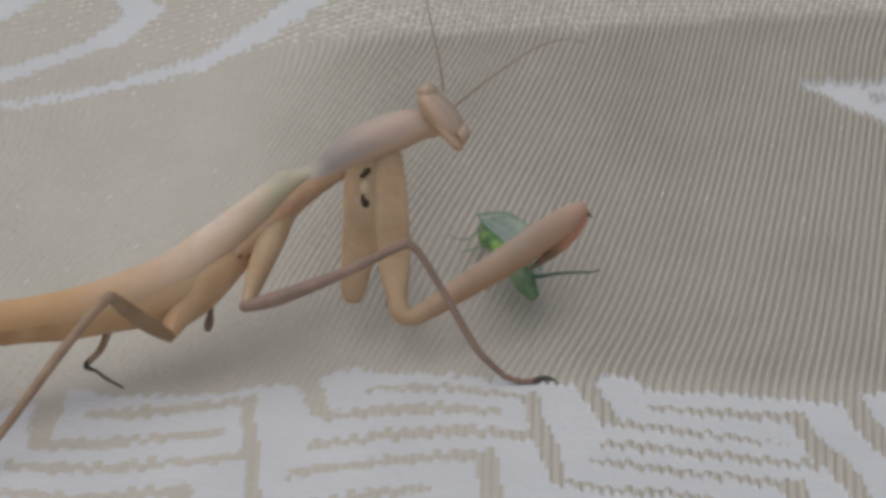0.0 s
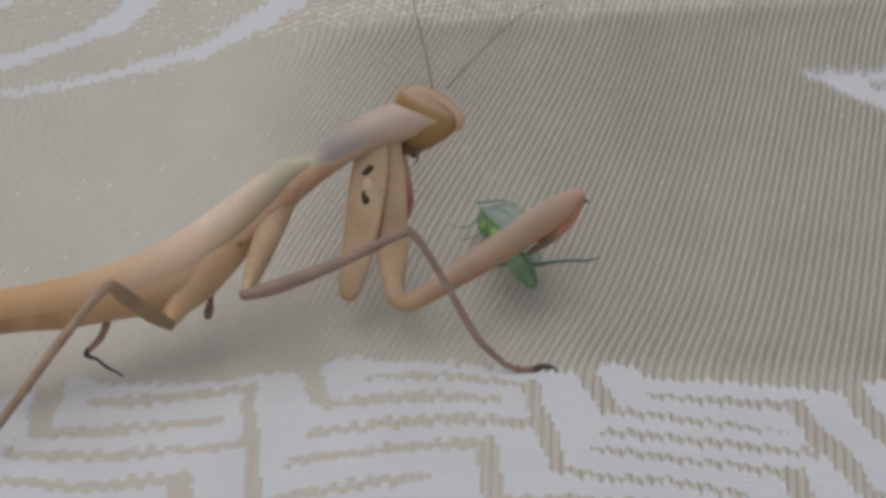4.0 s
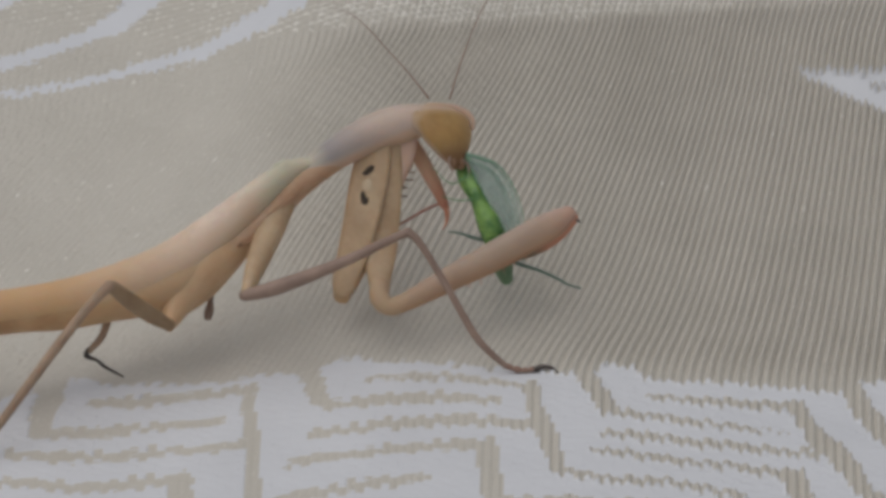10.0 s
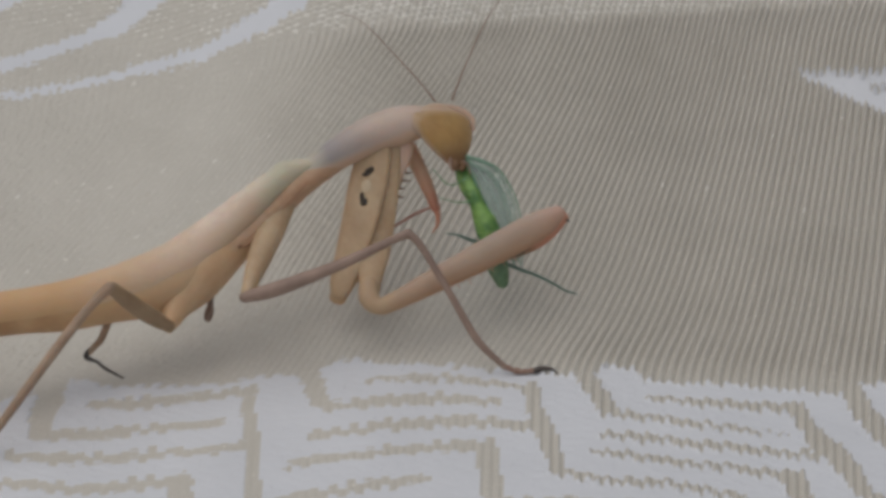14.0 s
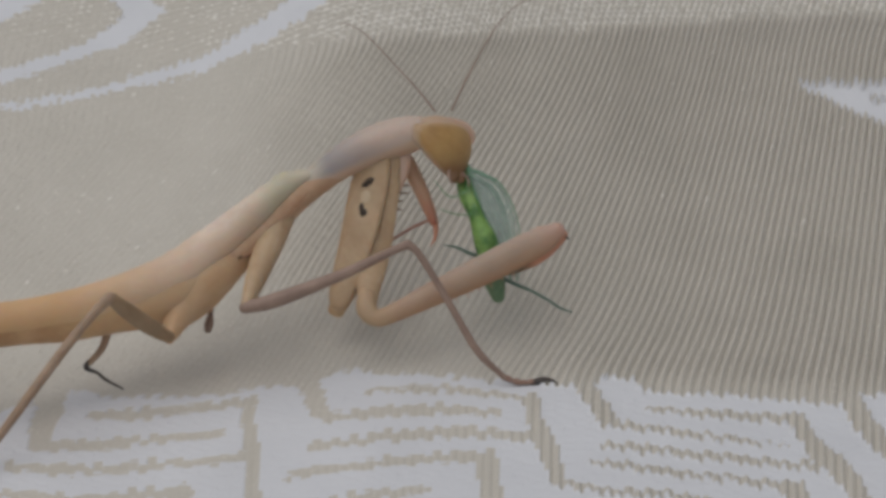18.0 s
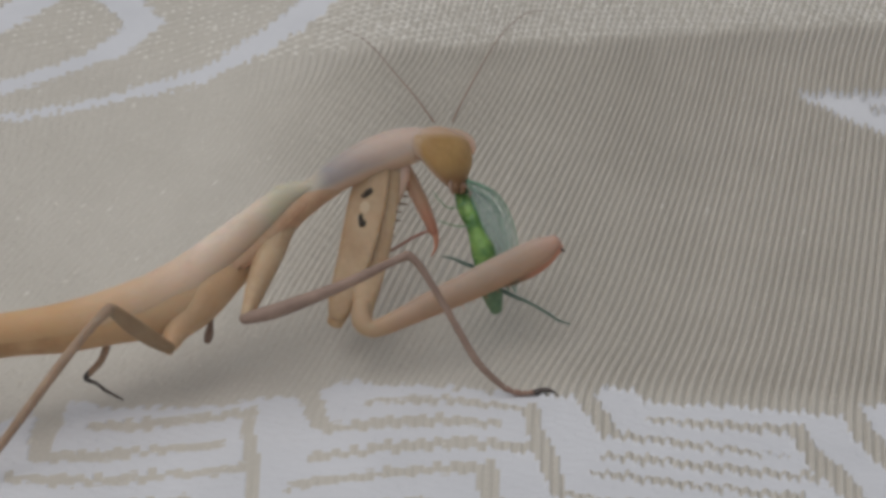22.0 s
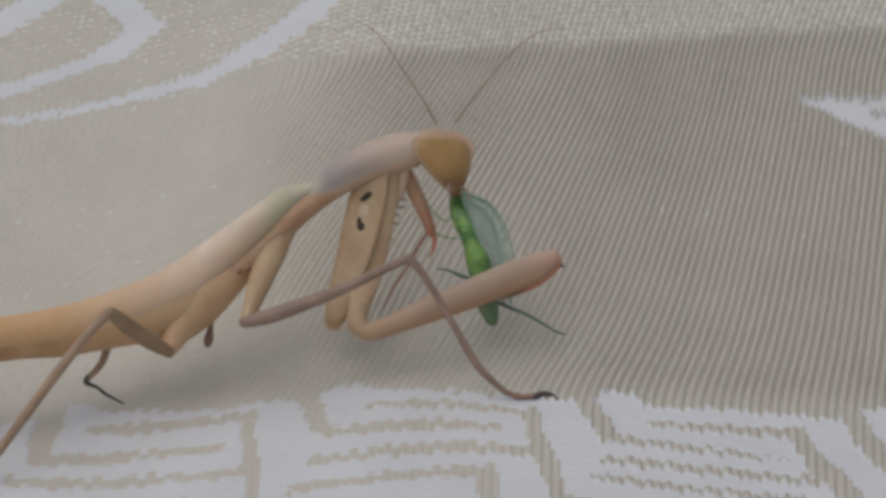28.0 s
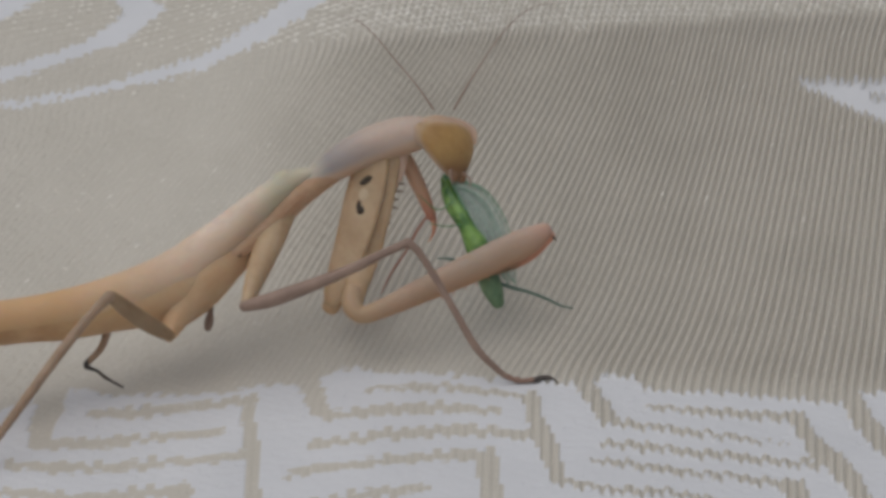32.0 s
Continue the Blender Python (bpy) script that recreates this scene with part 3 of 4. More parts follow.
pronotum = limb("pronotum", PRO_A, PRO_B, SHIELD, mantis, [(P(525, 315), 0.8, 0.9), (P(560, 292), 0.98, 1.0), (P(605, 262), 1.2, 1.2), (P(655, 235), 1.35, 1.4), (P(705, 218), 1.4, 1.3), (P(745, 210), 1.15, 1.1), (P(770, 212), 0.85, 0.95)], "pinkish neck shield with a blue-grey back")

# near foreleg
NC_A, NC_B = P(690, 250, 0.1), P(660, 538, 1.9)
near_coxa = limb("fore_coxa", NC_A, NC_B, PALE, mantis, [(P(690, 235, 0.05), 0.8, 0.2), (P(678, 320, 0.2), 1.16, 0.26), (P(663, 430, 0.16), 1.15, 0.32), (P(655, 496, 1.1), 0.78, 0.44), (P(658, 526, 1.7), 0.5, 0.4)])
CLASP = along(surface("clasping_leg_cuticle", ((0.33, 0.22, 0.145), (0.44, 0.30, 0.21)), 0.58, 2600, 0.3, under=0.45, coarse=420, spread=0.32),
              "X", [(-1, (0.45, 0.315, 0.195), 0.95), (1.2, (0.46, 0.315, 0.195), 0.8), (4, (0.42, 0.28, 0.19), 0.4), (9.0, (0.29, 0.235, 0.18), 0.6), (12.5, (0.40, 0.28, 0.21), 0.5), (15.0, (0.54, 0.31, 0.25), 0.8)])
# own orange and pink, with lower-edge glow and top-rim highlight put into the tint
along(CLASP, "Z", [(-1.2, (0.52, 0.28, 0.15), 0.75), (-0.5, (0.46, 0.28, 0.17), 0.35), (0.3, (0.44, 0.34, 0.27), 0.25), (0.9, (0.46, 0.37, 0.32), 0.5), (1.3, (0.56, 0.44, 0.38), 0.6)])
along(CLASP, "X", [(-1, (0.45, 0.315, 0.195), 0.95), (0.9, (0.45, 0.315, 0.195), 0.9), (2.0, (0.45, 0.315, 0.195), 0.0), (3, (0.45, 0.315, 0.195), 0.0)])
NF_A, NF_B = P(662, 540, 2.2), P(992, 368, 2.2)
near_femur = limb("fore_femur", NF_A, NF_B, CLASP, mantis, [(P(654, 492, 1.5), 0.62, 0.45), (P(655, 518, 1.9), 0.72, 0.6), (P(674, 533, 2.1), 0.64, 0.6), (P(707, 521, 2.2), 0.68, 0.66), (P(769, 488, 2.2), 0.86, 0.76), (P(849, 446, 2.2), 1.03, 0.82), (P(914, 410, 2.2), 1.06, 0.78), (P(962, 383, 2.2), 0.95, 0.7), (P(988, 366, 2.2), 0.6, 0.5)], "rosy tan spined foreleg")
# red at the joint; the dark brown beyond includes the fold's shade, painted in
CLAMP = along(surface("clamping_leg_cuticle_shaded", ((0.48, 0.19, 0.12), (0.58, 0.29, 0.19)), 0.4, 3000, 0.1, under=0.2),
              "X", [(0, (0.5, 0.25, 0.16), 0.0), (1.9, (0.4, 0.22, 0.13), 0.3), (2.8, (0.15, 0.11, 0.06), 0.9), (6, (0.12, 0.1, 0.06), 0.9)])
NT_A, NT_B = P(985, 385, 1.9), P(880, 455, 1.7)
near_tibia = limb("fore_tibia", NT_A, NT_B, CLAMP, mantis, [(P(994, 372, 2.0), 0.5, 0.4), (P(965, 404, 1.8), 0.6, 0.4), (P(930, 432, 1.7), 0.42, 0.35), (P(885, 455, 1.7), 0.14, 0.14)], "reddish clasping foreleg tip")
part("hook", moved(tube([(P(990, 372, 2.2), 0.14), (P(1001, 376, 2.2), 0.12), (P(1009, 381, 2.2), 0.04)], 8), bone(NF_A, NF_B)), DARK, near_femur)

for i in range(8):
    root = NF_A.lerp(NF_B, 0.42 + 0.06 * i) + Vector((0.00045, 0, -0.00095))
    out = Vector((0.12, 0, -0.3 - 0.12 * (i % 2))) * MM
    part("spine", moved(tube([(root, 0.05), (root + out, 0.02)], 6, 2), bone(NF_A, NF_B)), RED, near_femur)

# far foreleg
FC_A, FC_B = P(662, 262, 0.2), P(598, 528, 0.2)
far_coxa = limb("fore_coxa", FC_A, FC_B, PALE, mantis, [(P(662, 235, 0.1), 1.0, 0.4), (P(648, 310, 0.2), 1.45, 0.3), (P(628, 410, 0.2), 1.3, 0.3), (P(607, 490, 0.2), 1.0, 0.34), (P(600, 518, 0.2), 0.66, 0.34)], flat=0.85)
FF_A, FF_B = P(602, 524, -0.2), P(718, 240, -0.2)
FOLD = along(surface("folded_leg_cuticle", ((0.42, 0.275, 0.155), (0.53, 0.37, 0.22)), 0.52, 2600, 0.3, under=0.45, coarse=420, spread=0.32),
             "X", [(0, (0.5, 0.35, 0.2), 0.0), (7, (0.52, 0.36, 0.24), 0.3), (10, (0.60, 0.42, 0.33), 0.8), (13, (0.62, 0.44, 0.36), 0.9)])
far_femur = limb("fore_femur", FF_A, FF_B, FOLD, mantis, [(P(602, 520, -0.2), 0.6, 0.34), (P(632, 450, -0.2), 1.0, 0.34), (P(665, 365, -0.2), 1.15, 0.34), (P(690, 300, -0.2), 1.1, 0.34), (P(706, 262, -0.2), 1.1, 0.34), (P(720, 228, -0.2), 0.7, 0.34)], flat=0.75)
HOOKED = along(surface("hooked_leg_cuticle", ((0.46, 0.285, 0.175), (0.57, 0.38, 0.25)), 0.52, 2600, 0.3, under=0.4, coarse=420, spread=0.32),
               "X", [(0, (0.58, 0.40, 0.29), 0.5), (2.6, (0.55, 0.34, 0.24), 0.6), (4.2, (0.52, 0.25, 0.17), 0.75), (6.0, (0.42, 0.13, 0.09), 0.9)])
FT_A, FT_B = P(712, 245, -2), P(772, 372, -2)
far_tibia = limb("fore_tibia", FT_A, FT_B, HOOKED, mantis, [(P(710, 242, -1.6), 0.55), (P(732, 280, -1.6), 0.56), (P(755, 325, -1.8), 0.48), (P(771, 362, -2), 0.34)], "rosy hooked foreleg tip")
part("hook", moved(tube([(P(770, 352, -2), 0.28), (P(776, 375, -2), 0.2), (P(775, 392, -2), 0.12), (P(768, 406, -2), 0.05)], 8), bone(FT_A, FT_B)), RED, far_tibia, "red hook")
TS_A, TS_B = P(765, 360, -2), P(700, 395, -2)
tarsus = part("tarsus", moved(tube([(P(765, 360, -2), 0.1), (P(735, 373, -2), 0.12), (P(700, 394, -2), 0.1), (P(660, 412, -2), 0.09), (P(622, 436, -2), 0.05)], 8), bone(TS_A, TS_B)), SHANK, far_tibia)
mark = bone(FC_A, FC_B)
part("eye_spot", moved(ball(P(644, 304, 0.5), (0.28, 0.14, 0.17), ball(P(651, 298, 0.5), (0.42, 0.14, 0.24), turn=-34)), mark), INK, far_coxa, "black upper half of the eye spot")
part("eye_spot", moved(ball(P(639, 345, 0.5), (0.17, 0.14, 0.36), ball(P(643, 353, 0.5), (0.28, 0.14, 0.3), turn=20)), mark), INK, far_coxa, "black lower half of the eye spot")
part("pale_spot", moved(ball(P(646, 325, 0.44), (0.4, 0.14, 0.5), turn=12), mark), IVORY, far_coxa, "ivory centre of the eye spot")
spine = bone(FF_A, FF_B)
for i in range(9):
    f = 0.38 + i * 0.05
    root = FF_A.lerp(FF_B, f) + Vector((0.00095, 0, 0.0003))
    out = Vector((0.46 + 0.14 * (i % 2), -0.1, -0.02 * (i % 3))) * MM
    part("spine", moved(tube([(root, 0.1), (root + out, 0.08), (root + out * 1.4, 0.03)], 6, 2), spine), SPINE, far_femur)

# head: x from eye to eye, z from mouth to crown
part_head = bmesh.new()
head = part("head", tube([(Vector((0, 0, z)) * MM, hy, hx) for z, hx, hy in ((-2.8, 0.5, 0.38), (-2.35, 0.85, 0.6), (-1.5, 1.4, 0.9), (-0.6, 1.95, 1.05), (0.2, 2.15, 1.05), (0.8, 2.05, 0.95), (1.2, 1.7, 0.65))], 24, 4, part_head), FACE, mantis, "olive-brown triangular head bent to its prey")
for v in head.data.vertices:
    x, low = 1.12 * v.co.y, min(1.0, max(0.0, -v.co.z / (2.4 * MM)))
    v.co = Vector((x + low * (0.18 * MM + 0.16 * x), -v.co.x, v.co.z))
for s in (1, -1):
    part("eye", ball(Vector((1.8 * s, 0.25, 0.25)) * MM, (0.7, 0.8, 1.0), turn=20 * s), EYE_TAN, head, "smooth tan eye, paler in front")
part("crown", tube([(Vector((x, -0.3, z)) * MM, r, r) for x, z, r in ((-2.2, 0.8, 0.05), (-2.0, 0.98, 0.1), (-1.05, 1.3, 0.18), (0, 1.4, 0.26), (1.05, 1.36, 0.36), (2.05, 1.02, 0.42), (2.45, 0.5, 0.36), (2.45, -0.1, 0.12))], 10), CROWN, head, "pale pink ridge across the crown")
part("crown_groove", tube([(Vector((x, 0.14, z)) * MM, r, r) for x, z, r in ((-1.2, 1.3, 0.04), (-0.6, 1.38, 0.06), (0, 1.44, 0.08), (1.2, 1.4, 0.12), (2.0, 1.1, 0.16), (2.5, 0.6, 0.12))], 8), SEAM, head, "red-brown groove along the crown")
for s in (1, -1):
    part("mandible", tube([(Vector((0.25 + 0.36 * s, -0.1, -2.8)) * MM, 0.34), (Vector((0.25 + 0.32 * s, -0.1, -3.15)) * MM, 0.28), (Vector((0.25 + 0.1 * s, -0.1, -3.3)) * MM, 0.1)], 8), JAW, head, "dark brown jaw")
    part("palp", tube([(Vector((0.5 * s, -0.3, -2.6)) * MM, 0.1), (Vector((0.9 * s, -0.5, -3.2)) * MM, 0.09), (Vector((0.8 * s, -0.5, -3.8)) * MM, 0.05)], 8), GREY, head)
ANT_A, ANT_B = (P(770, 175, 0), P(700, 95, 0)), (P(800, 172, -3), P(825, 100, -3))
antenna_a = part("antenna", moved(tube([(P(770, 175, 0), 0.085), (P(735, 132, 0), 0.065), (P(700, 95, 0), 0.055), (P(660, 52, 0), 0.045), (P(630, 28, 0), 0.035), (P(600, 18, 0), 0.02)], 8), bone(*ANT_A)), GREY, head)
antenna_b = part("antenna", moved(tube([(P(800, 172, -3), 0.085), (P(813, 135, -3), 0.075), (P(828, 98, -3), 0.065), (P(851, 46, -3), 0.055), (P(876, 2, -3), 0.045), (P(908, -30, -3), 0.035), (P(944, -42, -3), 0.02)], 8), bone(*ANT_B)), GREY, head)


# the lacewing: x from head to tail, z towards the wings
def prey_pose(a, b):
    x = (b - a).normalized()
    z = Vector((0.75, 0, 0.66))
    z = (z - x * x.dot(z)).normalized()
    m = Matrix((x, z.cross(x), z)).transposed().to_4x4()
    m.translation = a
    return m


LW = prey_pose(P(815, 268, 0.6), P(893, 494, 0.6))
lacewing = tagged(new("lacewing"), "bright green lacewing held in the mantis's foreleg", "insect")


def wing(name, length, width, tilt, turn, root):
    """A clear wing with its veins: a thin, slightly cupped blade."""
    bm = bmesh.new()
    n, k = 18, 6
    def at(i, j, lift):
        f = i / n
        w = width * (math.sin(math.pi * min(1, f ** 0.75)) ** 0.8 if 0 < f < 1 else 0.0) + 0.05
        return Vector((f * length, 0.25 * math.sin(math.pi * f) * (j / k) + lift, w * (j / k) - 0.12 * w)) * MM
    for lift in (0.0, 0.02):
        grid = [[bm.verts.new(at(i, j, lift)) for j in range(k + 1)] for i in range(n + 1)]
        for i in range(n):
            for j in range(k):
                bm.faces.new((grid[i][j], grid[i + 1][j], grid[i + 1][j + 1], grid[i][j + 1]))
    m = Matrix.Translation(Vector(root) * MM) @ Euler((radians(tilt), radians(turn), 0)).to_matrix().to_4x4()
    ob = part(name, bm, GLASSY, lacewing, "clear wing with pale green veins")
    ob.matrix_local = m
    for j in (0, 2, 4, 6):
        part("vein", tube([(at(i, j, 0.01), 0.09 - 0.004 * i if j == 6 else 0.04 if j == 0 else 0.02) for i in range(0, n + 1, 3)], 6, 2), EDGE if j in (0, 6) else VEIN, ob)
    cross = bmesh.new()
    for i in range(3, n - 1, 2):
        tube([(at(i, 0, 0.01), 0.014), (at(i + 1, 3, 0.01), 0.013), (at(i, 6, 0.01), 0.014)], 5, 2, cross, False)
    part("cross_vein", cross, VEIN, ob)
    return ob


def mine(*p):
    return LW.inverted() @ P(*p)


part("head", ball(mine(816, 270, -0.9), (0.5, 0.5, 0.45)), LEAF, lacewing)
part("thorax", tube([(mine(815, 272, -0.9), 0.5), (mine(821, 292, -0.7), 0.74), (mine(830, 318, -0.1), 0.8), (mine(840, 345, 0.5), 0.55)]), GREEN, lacewing)
part("abdomen", tube([(mine(838, 338, 0.6), 0.55), (mine(848, 360, 0.6), 0.62), (mine(862, 390, 0.5), 0.88), (mine(870, 412, 0.5), 0.86), (mine(876, 434, 0.4), 0.7)]), GREEN, lacewing, "glossy bright green abdomen")
part("abdomen_tip", tube([(mine(872, 428, 0.4), 0.7), (mine(884, 462, 0.4), 0.8), (mine(893, 490, 0.4), 0.5)]), TAIL, lacewing, "dull green tail end")
wing("forewing", 8.6, 2.1, -8, -9, (0.2, -0.3, 0.3))
wing("forewing", 8.4, 2.0, 14, -7, (0.2, 0.5, 0.2))
wing("hindwing", 7.4, 1.6, -2, -6, (0.7, -0.1, 0.3))
wing("hindwing", 7.2, 1.5, 22, -5, (0.7, 0.4, 0.2))
part("leg", tube([(mine(890, 455, 0.6), 0.14), (mine(925, 468, 0.6), 0.14), (mine(950, 476, 0.6), 0.11), (mine(985, 492, 0.6), 0.1), (mine(1005, 503, 0.6), 0.08), (mine(1025, 508, 0.6), 0.06)], 8), TEAL, lacewing)
part("leg", tube([(mine(865, 425, 0.2), 0.13), (mine(835, 418, 0.2), 0.13), (mine(812, 410, 0.2), 0.09), (mine(792, 408, 0.2), 0.05)], 8), TEAL, lacewing)
part("leg", tube([(mine(835, 350, 1.0), 0.06), (mine(808, 352, 1.2), 0.05), (mine(780, 345, 1.2), 0.03)], 8), LEAF, lacewing)
part("leg", tube([(mine(822, 310, 1.0), 0.06), (mine(795, 322, 1.2), 0.05), (mine(765, 295, 1.2), 0.03)], 8), LEAF, lacewing)


def head_pose(u, v, d, across, crown):
    x = Vector(across).normalized()
    z = Vector(crown)
    z = (z - x * x.dot(z)).normalized()
    m = Matrix((x, z.cross(x), z)).transposed().to_4x4()
    m.translation = P(u, v, d)
    return m


def motions():
    # the neck shield rocks a little
    walk(pronotum, [(t, bone(PRO_A, P(u, v))) for t, u, v in ((0, 745, 200), (1.0, 743, 196), (1.5, 742, 206), (2.5, 742, 208), (4.5, 744, 210), (5.0, 745, 213), (13.0, 745, 212), (32.0, 746, 216))])
    # near foreleg: shoulder to elbow, elbow to tip
    near = ((0, 716, 548, 1018, 358), (1.0, 714, 546, 1018, 356), (2.5, 712, 544, 1016, 356), (4.5, 706, 542, 1012, 350), (4.8, 700, 538, 1006, 328), (5.0, 698, 538, 1000, 322), (6.0, 692, 545, 1004, 344),
            (7.0, 690, 548, 1002, 368), (8.0, 688, 547, 1002, 362), (9.0, 688, 548, 1000, 366), (10.0, 679, 547, 1004, 381), (10.5, 676, 546, 998, 375), (11.0, 671, 545, 990, 369), (12.0, 668, 544, 990, 375),
            (13.0, 662, 543, 992, 370), (16.5, 658, 545, 994, 390), (18.0, 655, 545, 990, 386), (19.0, 654, 545, 990, 390), (20.0, 651, 545, 986, 379), (21.0, 648, 545, 984, 376), (22.0, 646, 545, 980, 390),
            (23.0, 645, 546, 982, 392), (24.0, 643, 546, 982, 399), (25.0, 643, 546, 982, 405), (28.0, 636, 543, 980, 410), (29.0, 632, 542, 976, 395), (30.0, 630, 542, 980, 412), (31.0, 629, 541, 975, 398),
            (32.0, 629, 542, 970, 389))
    walk(near_coxa, [(t, bone(NC_A, P(a, b, 1.9))) for t, a, b, _, _ in near])
    walk(near_femur, [(t, bone(P(a, b, 2.2), P(c, d, 2.2))) for t, a, b, c, d in near])
    grip = bone(NF_A, NF_B).inverted() @ bone(NT_A, NT_B)
    walk(near_tibia, [(t, bone(P(a, b, 2.2), P(c, d, 2.2)) @ grip @ pose(0, 0, 0, 0, -5 if t < 4.6 else -2 if t < 4.9 else 2, 0)) for t, a, b, c, d in near])
    # far foreleg: shoulder, elbow, femur tip, hook
    far = ((0, 652, 245, 625, 500, 684, 232, 700, 330), (1.0, 652, 245, 620, 506, 650, 220, 690, 330), (1.1, 654, 248, 620, 504, 720, 232, 796, 276), (1.2, 655, 250, 620, 508, 724, 232, 792, 314), (1.3, 655, 252, 620, 511, 724, 232, 784, 332), (1.6, 655, 262, 628, 524, 700, 225, 735, 345),
           (1.7, 655, 262, 633, 528, 612, 205, 650, 310), (1.8, 655, 262, 636, 528, 586, 206, 652, 268), (2.0, 655, 262, 638, 528, 574, 206, 650, 256), (2.5, 655, 262, 640, 528, 562, 208, 644, 262), (3.6, 660, 262, 625, 528, 650, 220, 700, 330), (4.5, 668, 262, 610, 526, 728, 232, 738, 370),
           (5.0, 668, 262, 616, 534, 740, 240, 745, 380), (5.5, 668, 262, 612, 534, 738, 240, 770, 380), (6.0, 668, 262, 610, 534, 735, 240, 785, 372), (7.0, 668, 262, 606, 532, 730, 240, 782, 372), (7.5, 668, 262, 612, 530, 738, 242, 800, 350),
           (8.0, 668, 262, 612, 532, 735, 242, 798, 372), (9.0, 668, 262, 606, 532, 728, 242, 794, 370), (10.5, 668, 262, 602, 528, 722, 240, 785, 372), (13.0, 668, 262, 598, 528, 718, 240, 772, 372), (19.0, 667, 262, 594, 532, 712, 245, 766, 375),
           (23.0, 666, 262, 592, 532, 710, 245, 768, 375), (25.5, 666, 262, 590, 531, 710, 243, 768, 377), (28.0, 665, 262, 587, 530, 710, 240, 768, 380), (30.0, 665, 262, 584, 530, 708, 240, 768, 375), (32.0, 665, 262, 584, 530, 708, 240, 768, 380))
    walk(far_coxa, [(r[0], bone(P(r[1], r[2], 0.2), P(r[3], r[4], 0.2), -18 if r[0] < 1.4 else 22)) for r in far])
    walk(far_femur, [(r[0], bone(P(r[3], r[4] - (34 if 1.7 < r[0] < 3 else 0), -0.2), P(r[5], r[6] - (14 if 1.7 < r[0] < 3 else 0), -0.2))) for r in far])
    walk(far_tibia, [(r[0], bone(P(r[5], r[6] + 3, -2), P(r[7], r[8], -2))) for r in far])
    # the far foot swings on its hook
    swing = {0: (-8, 70), 1.0: (-8, 70), 1.1: (-30, 80), 1.2: (-20, 90), 1.3: (-20, 90), 1.7: (-40, 110), 1.6: (-10, 90), 4.5: (0, 90), 5.0: (-28, 90), 5.5: (-10, 80), 6.0: (4, 70), 7.0: (2, 70), 7.5: (-60, 40), 28.0: (-72, 125), 30.0: (-74, 125), 32.0: (-74, 125)}
    rows = []
    for r in far:
        du, dv = swing.get(r[0], (-70, 160) if 1.7 < r[0] < 4 else (-66, 35))
        tibia = bone(P(r[5], r[6] + 3, -2), P(r[7], r[8], -2))
        at = tibia @ (bone(FT_A, FT_B).inverted() @ TS_A)
        rows.append((r[0], tibia.inverted() @ bone(at, at + Vector((du, 0, -dv)) / 25 * MM)))
    walk(tarsus, rows)
    # the head turns from looking about to eating
    gaze = [(0, 782, 183, 1, (0.62, 0, -0.78), (-0.16, -0.97, -0.12)), (1.0, 778, 182, 1, (0.62, 0, -0.78), (-0.16, -0.97, -0.12)), (1.15, 772, 184, 0, (0.75, 0.05, -0.65), (-0.2, -0.85, 0.2)),
            (1.3, 764, 190, 0, (0.86, 0.1, -0.5), (0.1, -0.5, 0.75)), (1.6, 764, 194, 0, (0.86, 0.1, -0.5), (0.15, -0.45, 0.75)), (2.0, 748, 211, 0, (0.76, 0.2, -0.62), (0.3, -0.5, 0.7)), (2.5, 744, 205, 0, (0.76, 0.2, -0.62), (0.3, -0.5, 0.7)),
            (4.5, 767, 200, 0, (0.9, 0.2, -0.35), (0.2, -0.3, 0.9)), (4.75, 782, 212, 0, (0.75, 0.5, -0.3), (0.1, -0.2, 0.95)), (5.0, 785, 226, 0, (0.74, 0.64, -0.06), (-0.25, 0.25, 0.92)), (6.0, 786, 229, 0, (0.74, 0.64, -0.05), (-0.28, 0.28, 0.9))]
    gaze += [(t, u - 5, v + 7, 0, (0.74, 0.64, -0.04 + w), (-0.28, 0.28, 0.9)) for t, u, v, w in ((7.0, 790, 216, 0.0), (9.0, 789, 214, 0.03), (11.0, 791, 215, -0.03), (13.0, 791, 214, 0.0), (16.5, 790, 215, 0.03), (19.0, 790, 217, -0.03),
             (21.0, 790, 216, 0.02), (23.0, 793, 217, -0.02), (25.5, 791, 216, 0.03), (28.0, 789, 215, 0.0), (30.0, 795, 219, -0.05), (31.0, 795, 217, -0.05), (32.0, 794, 219, -0.04))]
    heads = [(r[0], head_pose(*r[1:])) for r in gaze]
    walk(head, heads)

    def head_at(t):
        for (a, m), (b, n) in zip(heads, heads[1:]):
            if a <= t <= b:
                return m.lerp(n, (t - a) / (b - a))
        return heads[-1][1]

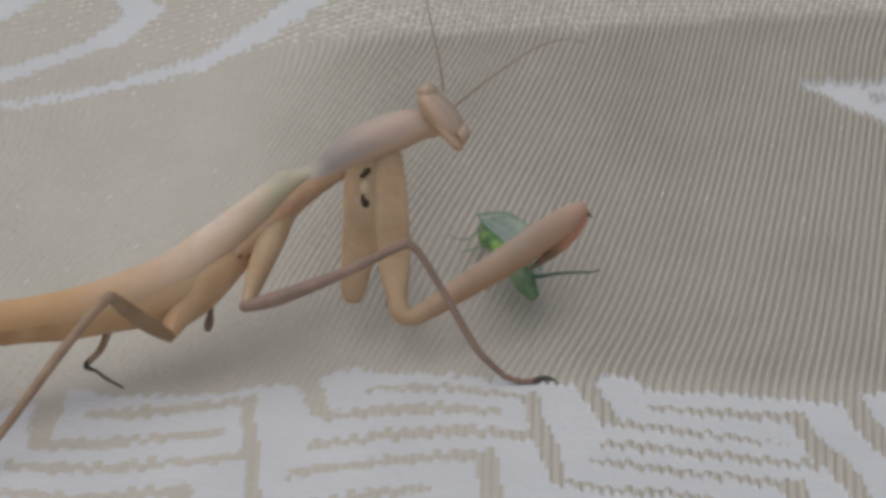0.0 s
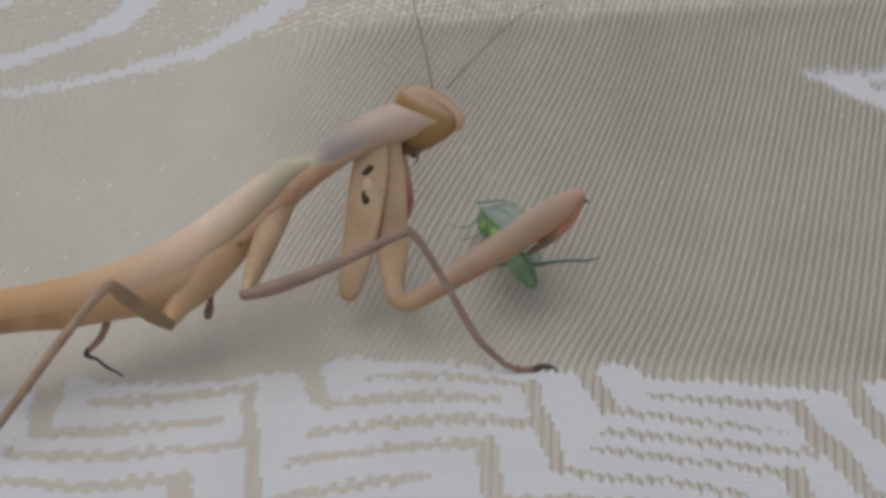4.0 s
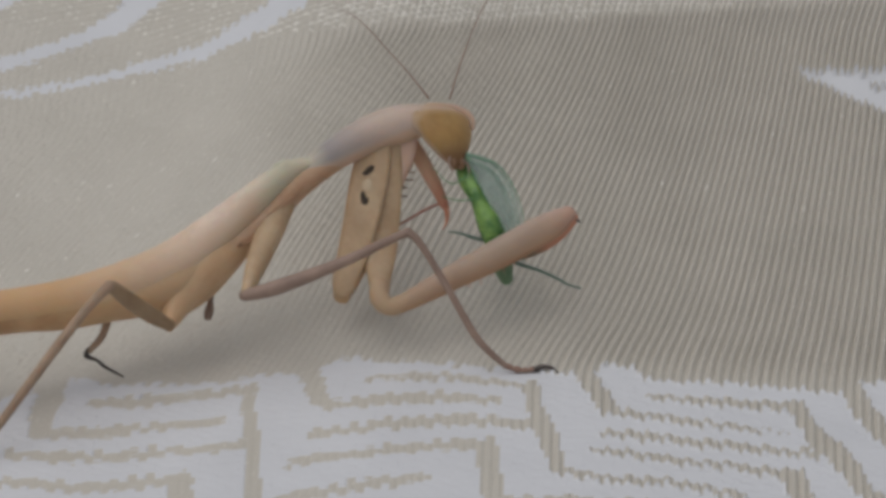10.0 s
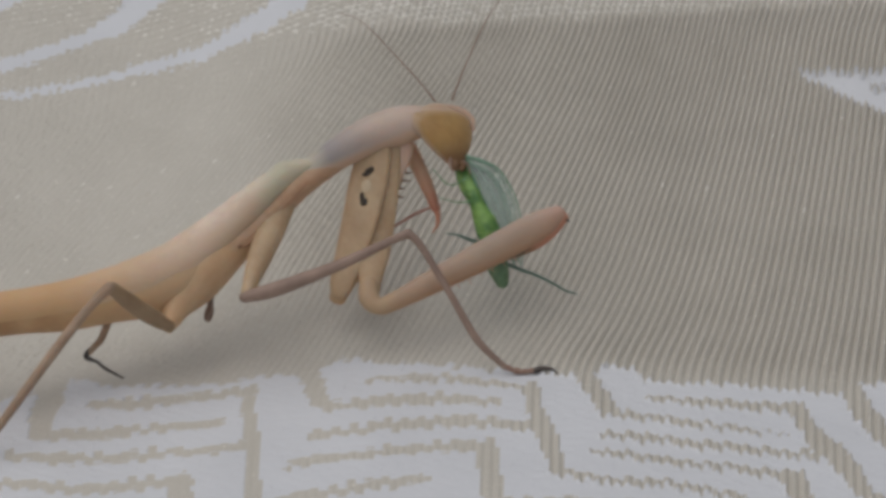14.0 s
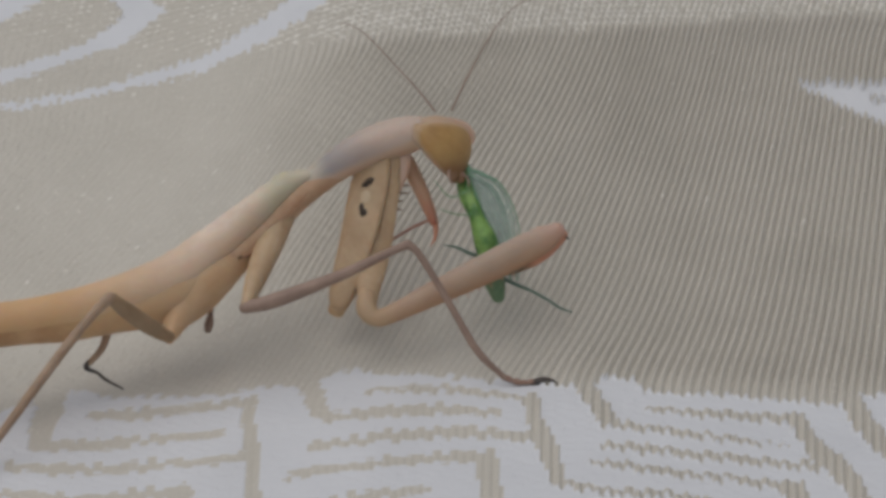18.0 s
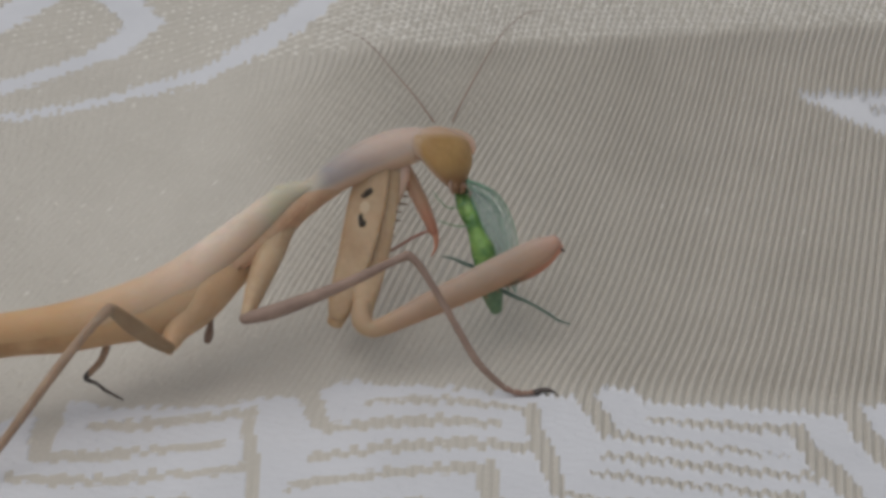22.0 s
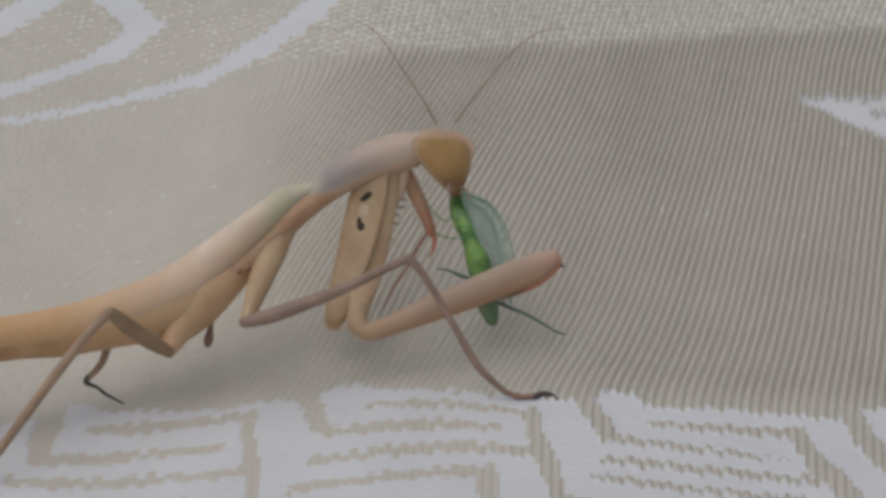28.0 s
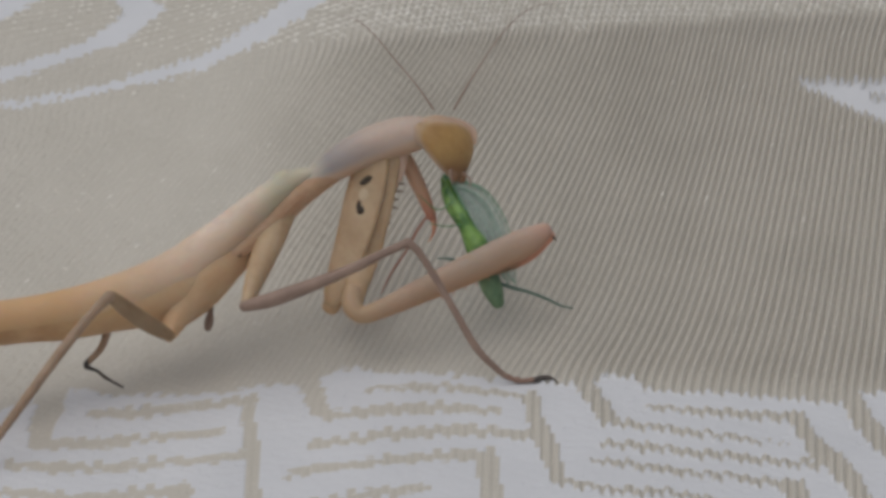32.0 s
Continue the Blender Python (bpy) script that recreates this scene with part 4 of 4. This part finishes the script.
    feel = [(0, 785, 140, 100, 806, 165, 40), (1.0, 783, 138, 101, 804, 160, 40), (1.15, 780, 142, 98, 803, 160, 42), (1.3, 776, 150, 96, 800, 160, 43), (1.6, 774, 155, 90, 798, 160, 43), (2.0, 770, 162, 83, 797, 166, 43), (2.5, 766, 155, 82, 792, 158, 41), (4.5, 775, 160, 108, 802, 158, 52),
            (4.75, 772, 172, 116, 800, 168, 56), (5.0, 769, 178, 123, 800, 175, 61), (6.0, 770, 186, 123, 800, 184, 63), (7.0, 768, 178, 125, 799, 176, 66), (9.0, 753, 168, 130, 795, 172, 76), (11.0, 766, 174, 130, 798, 172, 72), (13.0, 770, 174, 131, 800, 172, 71), (16.5, 770, 173, 131, 800, 171, 68),
            (19.0, 770, 172, 131, 800, 170, 65), (21.0, 769, 172, 129, 800, 171, 66), (23.0, 768, 173, 128, 803, 171, 64), (25.5, 770, 172, 126, 806, 168, 62), (28.0, 772, 168, 122, 806, 168, 55), (30.0, 766, 170, 136, 803, 172, 74), (31.0, 768, 172, 129, 803, 172, 67), (32.0, 767, 171, 128, 804, 171, 61)]
    for ob, k, d in ((antenna_a, 1, 0), (antenna_b, 4, -3)):
        rows = []
        for r in feel:
            u, v, a = r[k], r[k + 1], radians(r[k + 2])
            rows.append((r[0], head_at(r[0]).inverted() @ bone(P(u, v, d), P(u + 90 * math.cos(a), v - 90 * math.sin(a), d))))
        walk(ob, rows)
    # the prey: head and tail
    prey = ((0, 840, 364, -6, 934, 490, 0.4), (4.5, 838, 364, -6, 932, 490, 0.4), (4.75, 820, 340, -6, 922, 474, 0.6), (5.0, 806, 298, -4.8, 914, 452, 0.6), (6.0, 812, 280, -3, 914, 470, 0.6), (7.0, 818, 270, 0.5, 912, 490, 0.6),
            (8.0, 820, 268, 0.5, 906, 490, 0.6), (9.0, 820, 266, 0.6, 908, 498, 0.6), (10.0, 817, 268, 0.6, 901, 508, 0.6), (10.5, 815, 266, 0.6, 895, 497, 0.6), (11.0, 815, 267, 0.6, 891, 490, 0.6), (12.0, 815, 268, 0.6, 891, 490, 0.6),
            (13.0, 816, 268, 0.6, 893, 494, 0.6), (14.0, 817, 269, 0.6, 889, 498, 0.6), (16.5, 820, 272, 0.6, 888, 506, 0.6), (18.0, 821, 272, 0.6, 881, 503, 0.6), (19.0, 823, 272, 0.6, 885, 508, 0.6), (20.0, 820, 271, 0.6, 881, 499, 0.6),
            (21.0, 818, 270, 0.6, 878, 493, 0.6), (22.0, 818, 273, 0.6, 875, 498, 0.6), (23.0, 818, 276, 0.6, 876, 504, 0.6), (24.0, 818, 279, 0.6, 872, 505, 0.6), (25.0, 818, 282, 0.6, 872, 509, 0.6), (28.0, 808, 288, 0.6, 870, 520, 0.6),
            (29.0, 805, 290, 0.6, 872, 510, 0.6), (30.0, 796, 295, 0.6, 868, 516, 0.6), (31.0, 794, 289, 0.6, 867, 499, 0.6), (32.0, 791, 295, 0.6, 871, 493, 0.6))
    walk(lacewing, [(r[0], SIDE @ prey_pose(P(*r[1:4]), P(*r[4:]))) for r in prey])


motions()
